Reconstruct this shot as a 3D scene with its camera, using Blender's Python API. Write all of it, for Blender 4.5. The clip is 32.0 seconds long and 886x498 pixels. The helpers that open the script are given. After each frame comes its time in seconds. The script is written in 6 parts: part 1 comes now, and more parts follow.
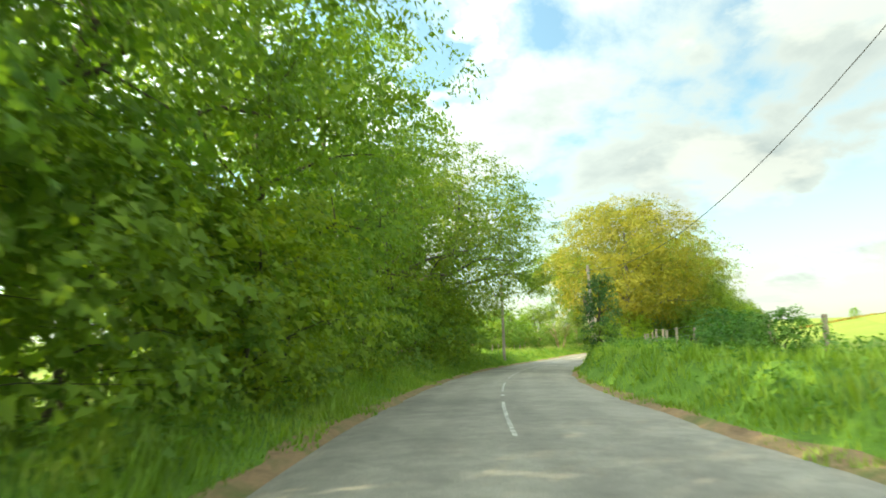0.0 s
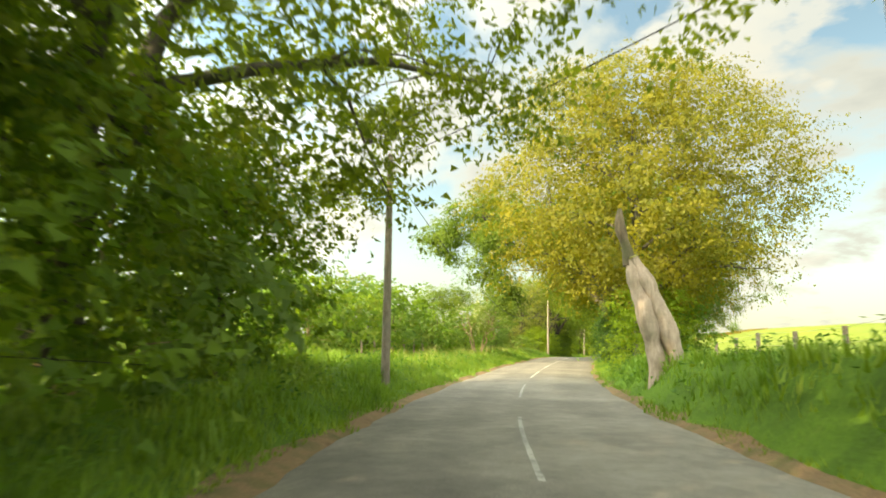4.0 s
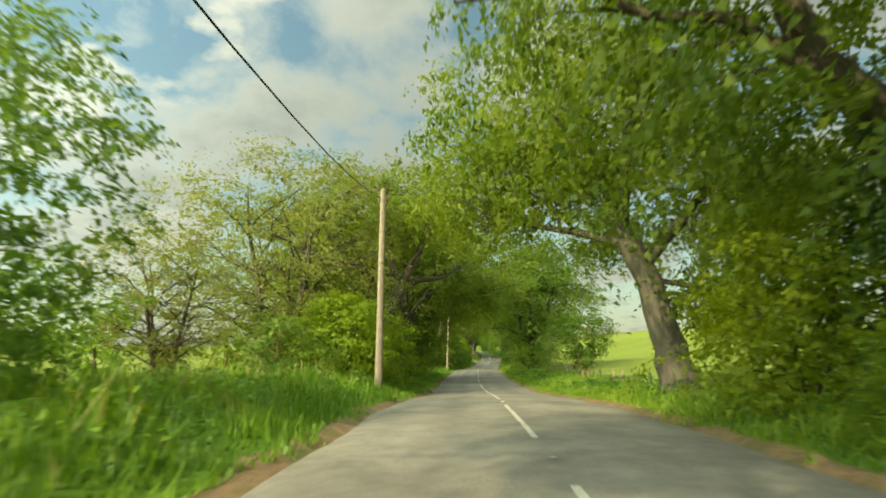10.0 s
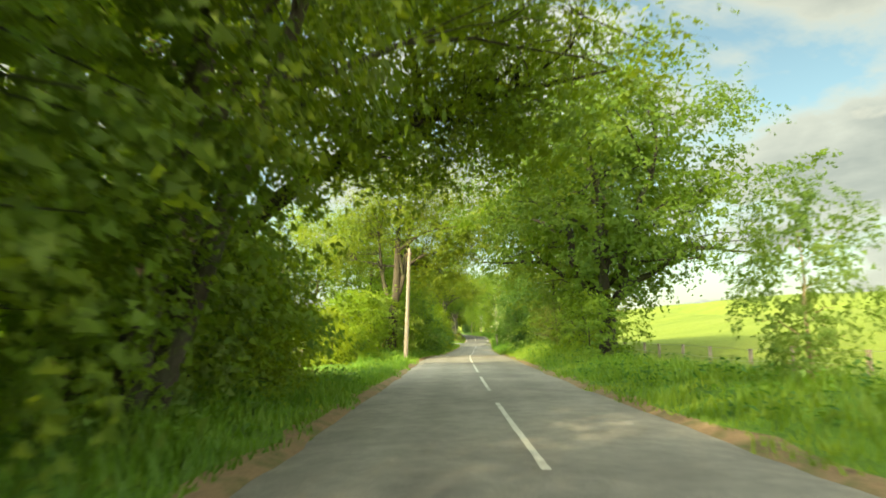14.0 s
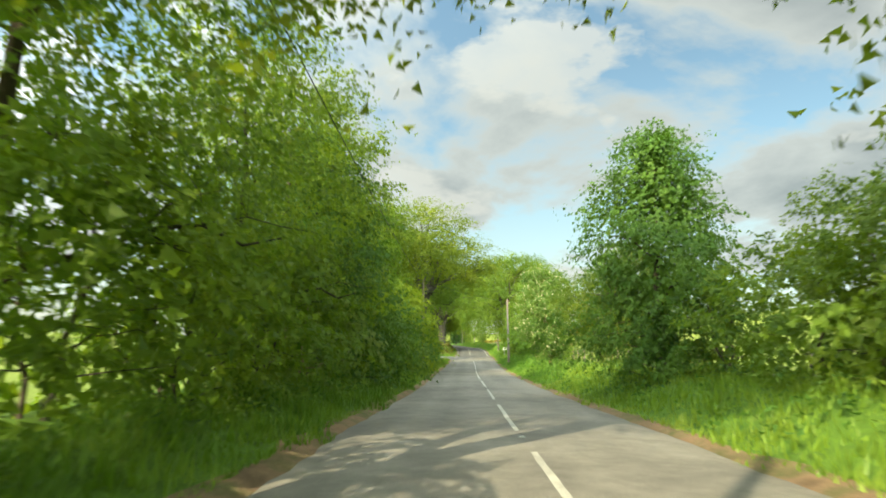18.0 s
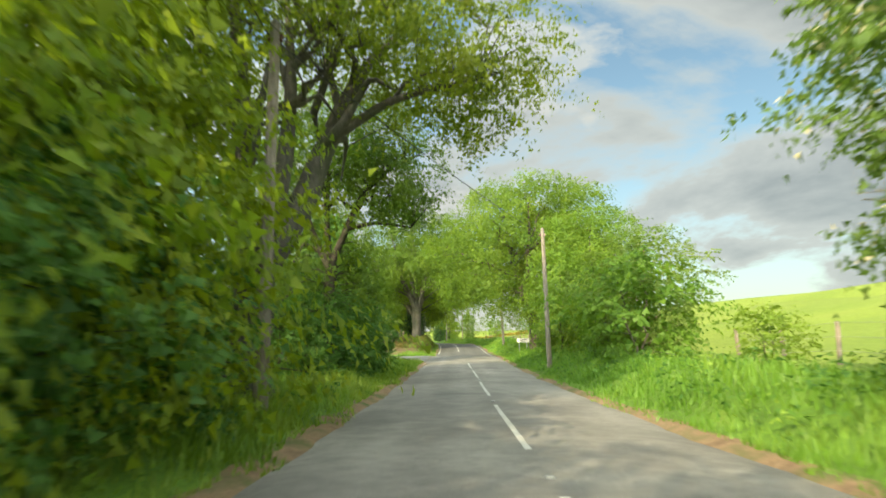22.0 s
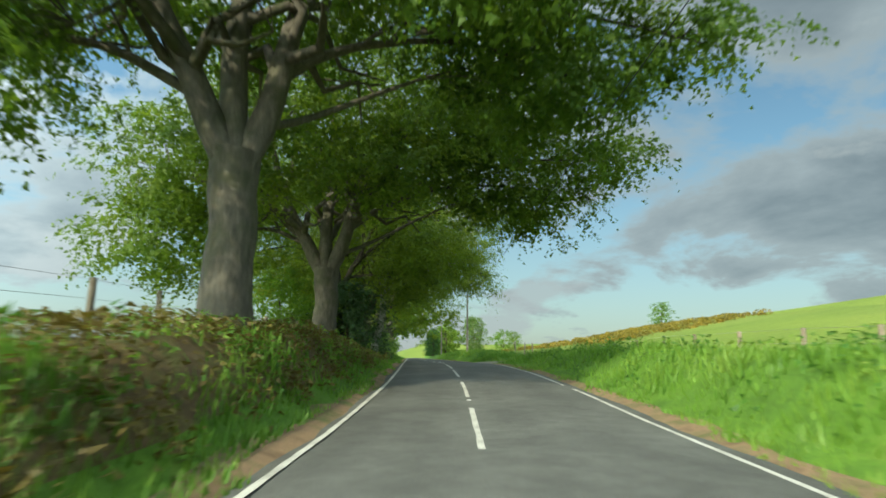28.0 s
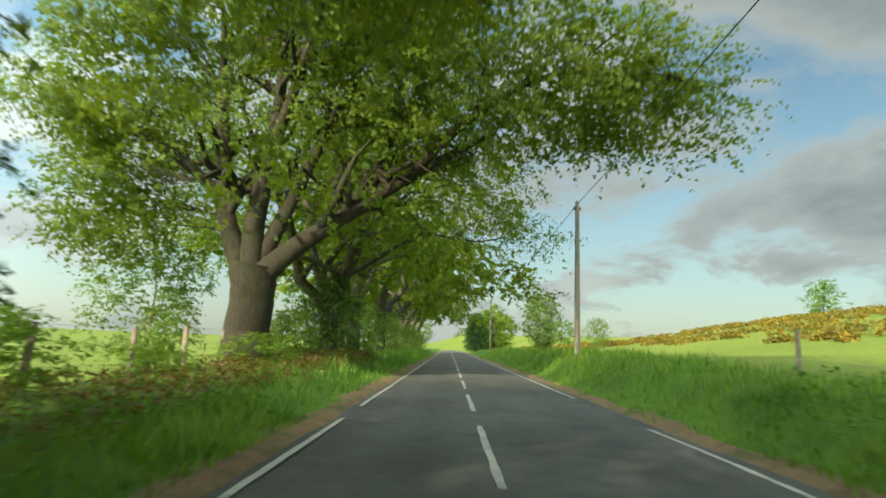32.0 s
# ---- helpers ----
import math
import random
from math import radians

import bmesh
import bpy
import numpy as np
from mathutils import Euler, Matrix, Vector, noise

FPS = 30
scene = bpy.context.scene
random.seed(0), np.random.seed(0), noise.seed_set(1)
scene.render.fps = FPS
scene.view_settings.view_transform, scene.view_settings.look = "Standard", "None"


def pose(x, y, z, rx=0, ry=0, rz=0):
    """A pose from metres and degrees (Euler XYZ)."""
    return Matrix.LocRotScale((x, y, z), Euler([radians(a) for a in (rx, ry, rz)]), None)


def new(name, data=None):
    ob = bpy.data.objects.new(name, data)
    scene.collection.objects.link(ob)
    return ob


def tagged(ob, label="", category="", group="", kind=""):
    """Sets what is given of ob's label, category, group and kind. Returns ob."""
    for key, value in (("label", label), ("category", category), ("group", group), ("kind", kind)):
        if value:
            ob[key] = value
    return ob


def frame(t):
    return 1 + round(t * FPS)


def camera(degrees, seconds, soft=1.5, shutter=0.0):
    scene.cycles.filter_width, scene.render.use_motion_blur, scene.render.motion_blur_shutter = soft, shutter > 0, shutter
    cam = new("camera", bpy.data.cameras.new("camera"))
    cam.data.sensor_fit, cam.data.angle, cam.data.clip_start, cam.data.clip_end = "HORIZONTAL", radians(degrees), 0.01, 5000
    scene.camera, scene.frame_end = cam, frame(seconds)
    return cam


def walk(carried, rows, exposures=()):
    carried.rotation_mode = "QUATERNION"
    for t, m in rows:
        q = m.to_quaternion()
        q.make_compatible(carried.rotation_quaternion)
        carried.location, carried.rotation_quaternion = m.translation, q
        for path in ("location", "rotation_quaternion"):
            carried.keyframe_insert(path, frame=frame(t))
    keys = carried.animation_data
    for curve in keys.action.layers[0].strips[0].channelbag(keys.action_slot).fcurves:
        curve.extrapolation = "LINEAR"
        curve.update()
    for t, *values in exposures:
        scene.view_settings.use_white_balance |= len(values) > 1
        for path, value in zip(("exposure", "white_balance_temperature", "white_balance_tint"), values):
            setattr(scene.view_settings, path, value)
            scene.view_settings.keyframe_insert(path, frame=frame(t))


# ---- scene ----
cam = camera(72.0, 32.0, soft=1.7, shutter=0.32)
# seconds, x, y, z, yaw, pitch, roll
ROWS = [
    (0.0, 0.000, 0.000, 0.000, 0.20, 8.30, 1.50),
    (0.5, 0.039, 4.290, -0.081, -0.60, 8.50, 1.30),
    (1.0, 0.195, 8.619, -0.123, -1.80, 8.50, 1.00),
    (1.5, 0.468, 12.987, -0.202, -3.10, 8.20, 0.90),
    (2.0, 0.819, 17.433, -0.359, -4.40, 8.10, 0.80),
    (2.5, 1.248, 21.957, -0.514, -5.70, 8.20, 0.50),
    (3.0, 1.833, 26.403, -0.592, -7.20, 8.40, 0.00),
    (3.5, 2.457, 30.381, -0.679, -8.80, 8.80, -0.60),
    (4.0, 3.237, 34.554, -0.762, -10.80, 8.50, -0.60),
    (4.5, 4.134, 38.688, -0.846, -13.10, 8.10, -0.50),
    (6.5, 9.701, 56.643, -1.117, -20.10, 8.80, 1.10),
    (7.0, 11.447, 60.920, -1.158, -21.20, 8.90, 1.30),
    (7.5, 13.257, 65.605, -1.188, -22.30, 9.10, 1.40),
    (8.0, 15.268, 70.130, -1.221, -22.90, 9.20, 1.40),
    (8.5, 17.334, 74.808, -1.168, -23.50, 9.40, 1.10),
    (9.0, 19.400, 79.485, -1.197, -24.10, 9.40, 0.40),
    (9.5, 21.618, 84.106, -1.225, -24.70, 9.50, 0.10),
    (10.0, 23.864, 88.803, -1.251, -25.40, 9.40, 0.10),
    (10.5, 26.206, 93.293, -1.201, -26.20, 9.00, 0.70),
    (11.0, 28.681, 97.906, -1.146, -26.70, 8.20, 1.10),
    (11.5, 30.947, 102.424, -1.338, -27.00, 7.30, 1.20),
    (12.0, 33.337, 106.809, -1.614, -27.00, 6.80, 0.80),
    (12.5, 35.651, 111.222, -1.809, -26.90, 7.00, 0.60),
    (13.0, 37.945, 115.816, -2.080, -27.00, 7.40, 0.60),
    (13.5, 40.420, 120.429, -2.268, -27.10, 7.70, 0.40),
    (14.0, 42.686, 124.946, -2.299, -27.30, 7.90, 0.50),
    (14.5, 45.000, 129.360, -2.412, -27.50, 8.10, 0.80),
    (16.5, 54.673, 147.320, -2.592, -28.00, 9.50, -0.40),
    (17.0, 56.989, 151.508, -2.566, -28.00, 9.50, -0.20),
    (17.5, 59.188, 155.660, -2.629, -28.10, 9.20, -0.70),
    (18.0, 61.381, 159.617, -2.605, -28.50, 8.90, -0.90),
    (18.5, 63.652, 163.534, -2.755, -29.00, 9.00, -0.60),
    (19.0, 66.004, 167.604, -2.731, -29.50, 8.60, -0.50),
    (19.5, 68.316, 171.598, -2.881, -29.80, 8.20, 0.00),
    (20.0, 70.704, 175.551, -3.031, -30.00, 8.10, 0.20),
    (20.5, 73.056, 179.621, -3.180, -30.00, 8.20, 0.20),
    (21.0, 75.566, 183.805, -3.242, -29.90, 8.40, 0.30),
    (21.5, 78.000, 188.029, -3.303, -29.80, 8.70, 0.30),
    (22.0, 80.551, 192.290, -3.364, -29.90, 8.90, 0.20),
    (22.5, 83.025, 196.591, -3.425, -30.20, 9.00, 0.40),
    (23.0, 85.576, 200.851, -3.399, -30.40, 9.00, 0.60),
    (23.5, 88.087, 205.035, -3.461, -30.50, 9.00, 0.70),
    (24.0, 90.679, 209.372, -3.521, -30.70, 9.00, 0.80),
    (24.5, 93.311, 213.787, -3.494, -30.70, 9.20, 0.90),
    (25.0, 95.944, 218.201, -3.554, -30.60, 9.60, 0.90),
    (25.5, 98.572, 222.421, -3.441, -30.60, 9.70, 0.60),
    (27.5, 109.830, 240.852, -3.147, -30.50, 9.90, -0.30),
    (28.0, 112.769, 245.759, -3.120, -30.00, 10.30, -0.50),
    (28.5, 115.664, 250.693, -2.990, -29.60, 10.80, -0.80),
    (29.0, 118.577, 255.555, -2.755, -29.00, 11.00, -1.30),
    (29.5, 121.348, 260.381, -2.569, -28.40, 11.10, -1.60),
    (30.0, 124.142, 265.554, -2.338, -28.00, 10.90, -2.00),
    (30.5, 126.936, 270.727, -2.160, -27.50, 10.60, -1.80),
    (31.0, 129.667, 275.998, -2.034, -27.10, 10.10, -1.90),
    (31.5, 132.273, 281.161, -2.061, -26.60, 9.70, -2.00),
    (32.0, 134.880, 286.324, -2.088, -26.20, 9.30, -2.10),
]
walk(cam, [(t, pose(x, y, z, 90 + p, r, w)) for t, x, y, z, w, p, r in ROWS],
     # seconds, stops, kelvin, tint
     exposures=[(0.0, 1.75, 7000, -6.0), (0.6, 1.62, 6800, -9.0), (1.2, 1.5, 6200, -16.0), (2.4, 1.36, 6200, -16.0), (3.0, 1.7, 7500, -6.0), (4.0, 1.62, 8100, 2.0), (4.5, 1.47, 8000, 1.0),
                (6.5, 1.05, 6500, -14.0), (7.0, 1.0, 7100, -9.0), (8.0, 1.2, 7600, -4.0), (9.0, 1.12, 7200, -4.0), (10.0, 0.85, 7900, -9.0), (11.5, 1.02, 7200, 0.0), (12.5, 1.22, 6700, -6.0), (13.0, 1.12, 6700, -8.0), (13.5, 1.22, 6900, -8.0), (14.0, 1.56, 7900, -5.0),
                (14.5, 1.5, 8000, 2.0), (16.5, 1.35, 8200, 6.0), (17.0, 1.32, 8200, 8.0), (17.6, 1.35, 7200, 2.0), (18.5, 1.4, 6800, -2.0), (19.2, 1.25, 6600, -6.0), (20.0, 1.3, 6700, -6.0), (21.0, 1.18, 6800, -6.0),
                (22.0, 1.3, 6900, 2.0), (23.0, 1.07, 6000, -14.0), (24.0, 1.12, 6400, -1.0), (25.0, 0.98, 6200, 0.0), (25.5, 0.88, 6200, -5.0), (27.5, 0.66, 5850, -5.0), (29.0, 0.85, 6100, -4.0), (30.0, 1.02, 6000, -8.0), (31.0, 1.13, 6350, -9.0), (32.0, 0.85, 6600, -3.0)])

# ---------------------------------------------------------------- sky and sun
SUN_AZ = 30.0      # degrees: the light's way over the ground, from +x towards +y
SUN_EL = 27.0
world = bpy.data.worlds.new("sky")
scene.world = world
world.use_nodes = True


def build_sky(nt):
    nodes, link = nt.nodes, nt.links.new
    nodes.clear()

    def node(kind, **kw):
        n = nodes.new(kind)
        for k, v in kw.items():
            setattr(n, k, v)
        return n

    def mth(op, a, b=None, clamp=False):
        n = node("ShaderNodeMath", operation=op, use_clamp=clamp)
        for i, v in enumerate((a, b)):
            if v is None:
                continue
            if isinstance(v, (int, float)):
                n.inputs[i].default_value = v
            else:
                link(v, n.inputs[i])
        return n.outputs[0]

    sky = node("ShaderNodeTexSky", sky_type="NISHITA", sun_disc=False)
    sky.sun_elevation = radians(SUN_EL)
    sky.sun_rotation = radians(-90 - SUN_AZ)
    sky.air_density, sky.dust_density, sky.ozone_density = 1.0, 1.2, 1.0
    co = node("ShaderNodeTexCoord")
    sep = node("ShaderNodeSeparateXYZ")
    link(co.outputs["Generated"], sep.inputs[0])
    up = mth("ADD", mth("MAXIMUM", sep.outputs[2], 0.0), 0.30)
    flat = node("ShaderNodeCombineXYZ")
    link(mth("DIVIDE", sep.outputs[0], up), flat.inputs[0])
    link(mth("DIVIDE", sep.outputs[1], up), flat.inputs[1])
    big = node("ShaderNodeTexNoise")
    big.inputs["Scale"].default_value, big.inputs["Detail"].default_value = 1.55, 8.0
    big.inputs["Roughness"].default_value, big.inputs["Distortion"].default_value = 0.56, 0.25
    shift = node("ShaderNodeVectorMath", operation="ADD")
    shift.inputs[1].default_value = (3.7, 1.3, 0.0)
    link(flat.outputs[0], shift.inputs[0])
    link(shift.outputs[0], big.inputs["Vector"])
    cover = node("ShaderNodeValToRGB")
    cover.color_ramp.elements[0].position, cover.color_ramp.elements[1].position = 0.44, 0.54
    more = mth("ADD", mth("MULTIPLY", sep.outputs[0], 0.03), mth("MULTIPLY", sep.outputs[2], 0.30))
    amount = mth("ADD", big.outputs["Fac"], mth("SUBTRACT", more, 0.08))
    link(amount, cover.inputs[0])
    tone = node("ShaderNodeValToRGB")
    e = tone.color_ramp.elements
    e[0].position, e[0].color = 0.50, (0.95, 0.985, 1.0, 1)
    e[1].position, e[1].color = 0.68, (0.52, 0.57, 0.61, 1)
    e.new(0.575).color = (0.77, 0.81, 0.84, 1)
    link(amount, tone.inputs[0])
    blue = node("ShaderNodeMix", data_type="RGBA", blend_type="MULTIPLY")
    blue.inputs["Factor"].default_value = 1.0
    link(sky.outputs[0], blue.inputs["A"])
    blue.inputs["B"].default_value = (SKY_GAIN * 0.95, SKY_GAIN, SKY_GAIN * 0.92, 1)
    cloud = node("ShaderNodeMix", data_type="RGBA", blend_type="MULTIPLY")
    cloud.inputs["Factor"].default_value = 1.0
    link(tone.outputs[0], cloud.inputs["A"])
    cloud.inputs["B"].default_value = (CLOUD_GAIN, CLOUD_GAIN, CLOUD_GAIN, 1)
    mix = node("ShaderNodeMix", data_type="RGBA")
    low = mth("MULTIPLY", mth("SUBTRACT", 1.0, mth("MULTIPLY", mth("ABSOLUTE", sep.outputs[2]), 3.2), True), 0.6)
    link(mth("MAXIMUM", mth("MULTIPLY", cover.outputs[0], 0.93), low), mix.inputs["Factor"])
    link(blue.outputs["Result"], mix.inputs["A"])
    link(cloud.outputs["Result"], mix.inputs["B"])
    # small bright puffs low in the sky
    puff = node("ShaderNodeTexNoise")
    puff.inputs["Scale"].default_value, puff.inputs["Detail"].default_value, puff.inputs["Roughness"].default_value = 3.6, 7.0, 0.52
    stretch = node("ShaderNodeVectorMath", operation="MULTIPLY")
    stretch.inputs[1].default_value = (1.0, 1.0, 2.2)
    link(co.outputs["Generated"], stretch.inputs[0])
    link(stretch.outputs[0], puff.inputs["Vector"])
    edge = node("ShaderNodeValToRGB")
    edge.color_ramp.elements[0].position, edge.color_ramp.elements[1].position = 0.57, 0.62
    link(puff.outputs["Fac"], edge.inputs[0])
    white = node("ShaderNodeMix", data_type="RGBA")
    link(mth("MULTIPLY", edge.outputs[0], 0.75), white.inputs["Factor"])
    link(mix.outputs["Result"], white.inputs["A"])
    white.inputs["B"].default_value = (CLOUD_GAIN * 1.05, CLOUD_GAIN * 1.06, CLOUD_GAIN * 1.06, 1)
    # the sky is brightest round the sun and dimmer opposite it; the unseen sunward gain is raised to fill the shade
    to_sun = node("ShaderNodeVectorMath", operation="DOT_PRODUCT")
    link(co.outputs["Generated"], to_sun.inputs[0])
    a, h = radians(180 + SUN_AZ), radians(SUN_EL)
    to_sun.inputs[1].default_value = (math.cos(a) * math.cos(h), math.sin(a) * math.cos(h), math.sin(h))
    near = mth("MAXIMUM", mth("ADD", mth("MULTIPLY", to_sun.outputs["Value"], 0.62), 0.38), 0.0)
    gain = mth("ADD", mth("MULTIPLY", mth("POWER", near, 1.6), SUN_SIDE), 1.0)
    bg = node("ShaderNodeBackground")
    link(mth("MULTIPLY", gain, SKY_LEVEL), bg.inputs[1])
    link(white.outputs["Result"], bg.inputs[0])
    link(bg.outputs[0], node("ShaderNodeOutputWorld").inputs[0])


SKY_GAIN, CLOUD_GAIN, SKY_LEVEL, SUN_SIDE = 0.95, 3.55, 0.082, 7.0
build_sky(world.node_tree)
sun = new("sun", bpy.data.lights.new("sun", "SUN"))
sun.data.energy, sun.data.angle, sun.data.color = 4.2, radians(0.6), (1.0, 0.84, 0.60)
_d = Vector((math.cos(radians(SUN_AZ)), math.sin(radians(SUN_AZ)), -math.tan(radians(SUN_EL))))
sun.matrix_basis = _d.to_track_quat("-Z", "Y").to_matrix().to_4x4()
sun.location = (60, 120, 80)

# ---------------------------------------------------------------- materials


def material(name, rough=0.9):
    m = bpy.data.materials.new(name)
    m.use_nodes = True
    b = m.node_tree.nodes["Principled BSDF"]
    b.inputs["Roughness"].default_value = rough
    b.inputs["Specular IOR Level"].default_value = 0.25
    return m, m.node_tree, b


def add(nt, kind, **kw):
    n = nt.nodes.new(kind)
    for k, v in kw.items():
        setattr(n, k, v)
    return n


def place_coords(nt, obj=False):
    if obj:
        return add(nt, "ShaderNodeTexCoord").outputs["Object"]
    return add(nt, "ShaderNodeNewGeometry").outputs["Position"]


def noise_tex(nt, vec, scale, detail=4.0, rough=0.6, dist=0.0):
    n = add(nt, "ShaderNodeTexNoise")
    n.inputs["Scale"].default_value, n.inputs["Detail"].default_value = scale, detail
    n.inputs["Roughness"].default_value, n.inputs["Distortion"].default_value = rough, dist
    nt.links.new(vec, n.inputs["Vector"])
    return n.outputs["Fac"]


def ramp(nt, fac, *stops):
    r = add(nt, "ShaderNodeValToRGB")
    e = r.color_ramp.elements
    while len(e) < len(stops):
        e.new(0.5)
    for el, (p, c) in zip(e, stops):
        el.position, el.color = p, (*c, 1)
    nt.links.new(fac, r.inputs[0])
    return r.outputs[0]


def blend(nt, a, b, fac, mode="MIX"):
    m = add(nt, "ShaderNodeMix", data_type="RGBA", blend_type=mode)
    for key, v in (("Factor", fac), ("A", a), ("B", b)):
        if isinstance(v, (int, float)):
            m.inputs[key].default_value = v
        elif isinstance(v, tuple):
            m.inputs[key].default_value = (*v, 1)
        else:
            nt.links.new(v, m.inputs[key])
    return m.outputs["Result"]


def bump(nt, b, height, strength, distance):
    n = add(nt, "ShaderNodeBump")
    n.inputs["Strength"].default_value, n.inputs["Distance"].default_value = strength, distance
    nt.links.new(height, n.inputs["Height"])
    nt.links.new(n.outputs[0], b.inputs["Normal"])


def leaf_material(name, dark, light, tip, glow=0.55, rough=0.5):
    """Two-sided leaf: colour varies leaf by leaf, clump by clump and tree by tree; light shines through it."""
    m, nt, b = material(name, rough)
    geo = add(nt, "ShaderNodeNewGeometry")
    info = add(nt, "ShaderNodeObjectInfo")
    one = ramp(nt, geo.outputs["Random Per Island"], (0.0, dark), (0.5, light), (1.0, light), (1.0, tip))
    pos = place_coords(nt)
    patch = noise_tex(nt, pos, 0.55, 3.0)
    two = blend(nt, one, ramp(nt, patch, (0.32, dark), (0.5, light), (0.68, tip)), 0.5)
    tree = ramp(nt, info.outputs["Random"], (0.0, (0.82, 0.92, 0.9)), (1.0, (1.18, 1.06, 1.0)))
    col = blend(nt, two, tree, 1.0, "MULTIPLY")
    nt.links.new(col, b.inputs["Base Color"])
    tr = add(nt, "ShaderNodeBsdfTranslucent")
    nt.links.new(blend(nt, col, (1.5, 1.42, 0.6), 1.0, "MULTIPLY"), tr.inputs["Color"])
    mx = add(nt, "ShaderNodeMixShader")
    mx.inputs[0].default_value = glow
    nt.links.new(b.outputs[0], mx.inputs[1])
    nt.links.new(tr.outputs[0], mx.inputs[2])
    nt.links.new(mx.outputs[0], nt.nodes["Material Output"].inputs[0])
    return m


def bark_material(name, a, b2, moss, scale=1.0):
    m, nt, b = material(name, 0.9)
    pos = place_coords(nt, True)
    st = add(nt, "ShaderNodeMapping")
    st.inputs["Scale"].default_value = (1, 1, 0.25)
    nt.links.new(pos, st.inputs[0])
    grain = noise_tex(nt, st.outputs[0], 9.0 * scale, 6.0, 0.7)
    col = ramp(nt, grain, (0.3, a), (0.7, b2))
    blotch = noise_tex(nt, pos, 1.1, 4.0)
    col = blend(nt, col, moss, ramp(nt, blotch, (0.48, (0, 0, 0)), (0.66, (0.8, 0.8, 0.8))))
    nt.links.new(col, b.inputs["Base Color"])
    bump(nt, b, grain, 0.7, 0.04)
    return m


BEECH = leaf_material("beech_leaf", (0.061, 0.115, 0.018), (0.138, 0.205, 0.026), (0.25, 0.305, 0.035), 0.55)
BEECH_GOLD = leaf_material("beech_leaf_gold", (0.060, 0.087, 0.014), (0.16, 0.172, 0.021), (0.29, 0.268, 0.032))
WOOD_LEAF = leaf_material("woodland_leaf", (0.062, 0.132, 0.021), (0.138, 0.23, 0.031), (0.25, 0.345, 0.044), 0.52)
YELLOW_LEAF = leaf_material("young_yellow_leaf", (0.09, 0.16, 0.018), (0.19, 0.27, 0.026), (0.33, 0.39, 0.04))
THORN_LEAF = leaf_material("hawthorn_leaf", (0.068, 0.138, 0.034), (0.152, 0.234, 0.055), (0.234, 0.303, 0.097))
TWIG_LEAF = leaf_material("sparse_olive_leaf", (0.10, 0.13, 0.035), (0.18, 0.20, 0.05), (0.26, 0.26, 0.08))
# oak green; on some beeches it puts crown shade into the colour
OAK_SHADE_LEAF = leaf_material("oak_shade_leaf", (0.048, 0.097, 0.016), (0.103, 0.17, 0.024), (0.183, 0.24, 0.032), 0.55)
# deep green for nettles; on trees and bushes it stands in for shade
SHADE_LEAF = leaf_material("deep_green_shade_leaf", (0.035, 0.095, 0.022), (0.075, 0.165, 0.03), (0.14, 0.25, 0.04), 0.45)
DARK_LEAF = leaf_material("dark_ivy_leaf", (0.026, 0.065, 0.016), (0.055, 0.12, 0.025), (0.105, 0.18, 0.04), 0.35, 0.35)
NEEDLE = leaf_material("dark_needle", (0.012, 0.035, 0.012), (0.025, 0.06, 0.016), (0.045, 0.085, 0.02), 0.15)
BLOSSOM = leaf_material("may_blossom", (0.30, 0.32, 0.20), (0.44, 0.45, 0.31), (0.58, 0.57, 0.45), 0.35)
GORSE = leaf_material("gorse_flower", (0.07, 0.075, 0.028), (0.25, 0.175, 0.03), (0.56, 0.34, 0.028), 0.3)
GRASS = leaf_material("verge_grass", (0.06, 0.135, 0.02), (0.155, 0.27, 0.036), (0.30, 0.39, 0.085), 0.4, 0.45)
GRASS_DRY = leaf_material("dry_stalk", (0.22, 0.20, 0.07), (0.34, 0.30, 0.12), (0.45, 0.40, 0.18), 0.35)
HEATH = leaf_material("brown_bank_plants", (0.07, 0.055, 0.02), (0.13, 0.10, 0.03), (0.17, 0.18, 0.04), 0.3)
BARK_GREY = bark_material("grey_beech_bark", (0.048, 0.044, 0.036), (0.13, 0.117, 0.092), (0.047, 0.054, 0.024))
BARK_BROWN = bark_material("brown_bark", (0.032, 0.026, 0.018), (0.095, 0.078, 0.055), (0.05, 0.062, 0.026), 1.4)
# bark darkened to stand in for shade that misses these stems
BARK_DARK = bark_material("shade_dark_bark", (0.018, 0.015, 0.011), (0.055, 0.045, 0.033), (0.035, 0.045, 0.018), 1.4)
BARK_PALE = bark_material("pale_smooth_bark", (0.17, 0.16, 0.135), (0.36, 0.345, 0.30), (0.13, 0.14, 0.09), 0.7)
BARK_TAN = bark_material("tan_beech_bark", (0.085, 0.066, 0.045), (0.22, 0.17, 0.115), (0.07, 0.08, 0.035))
BARK_PINK = bark_material("pale_pinkish_bark", (0.24, 0.18, 0.14), (0.50, 0.40, 0.32), (0.20, 0.17, 0.12))
BARK_THORN = bark_material("hawthorn_bark", (0.17, 0.12, 0.07), (0.40, 0.30, 0.17), (0.20, 0.19, 0.08), 2.0)


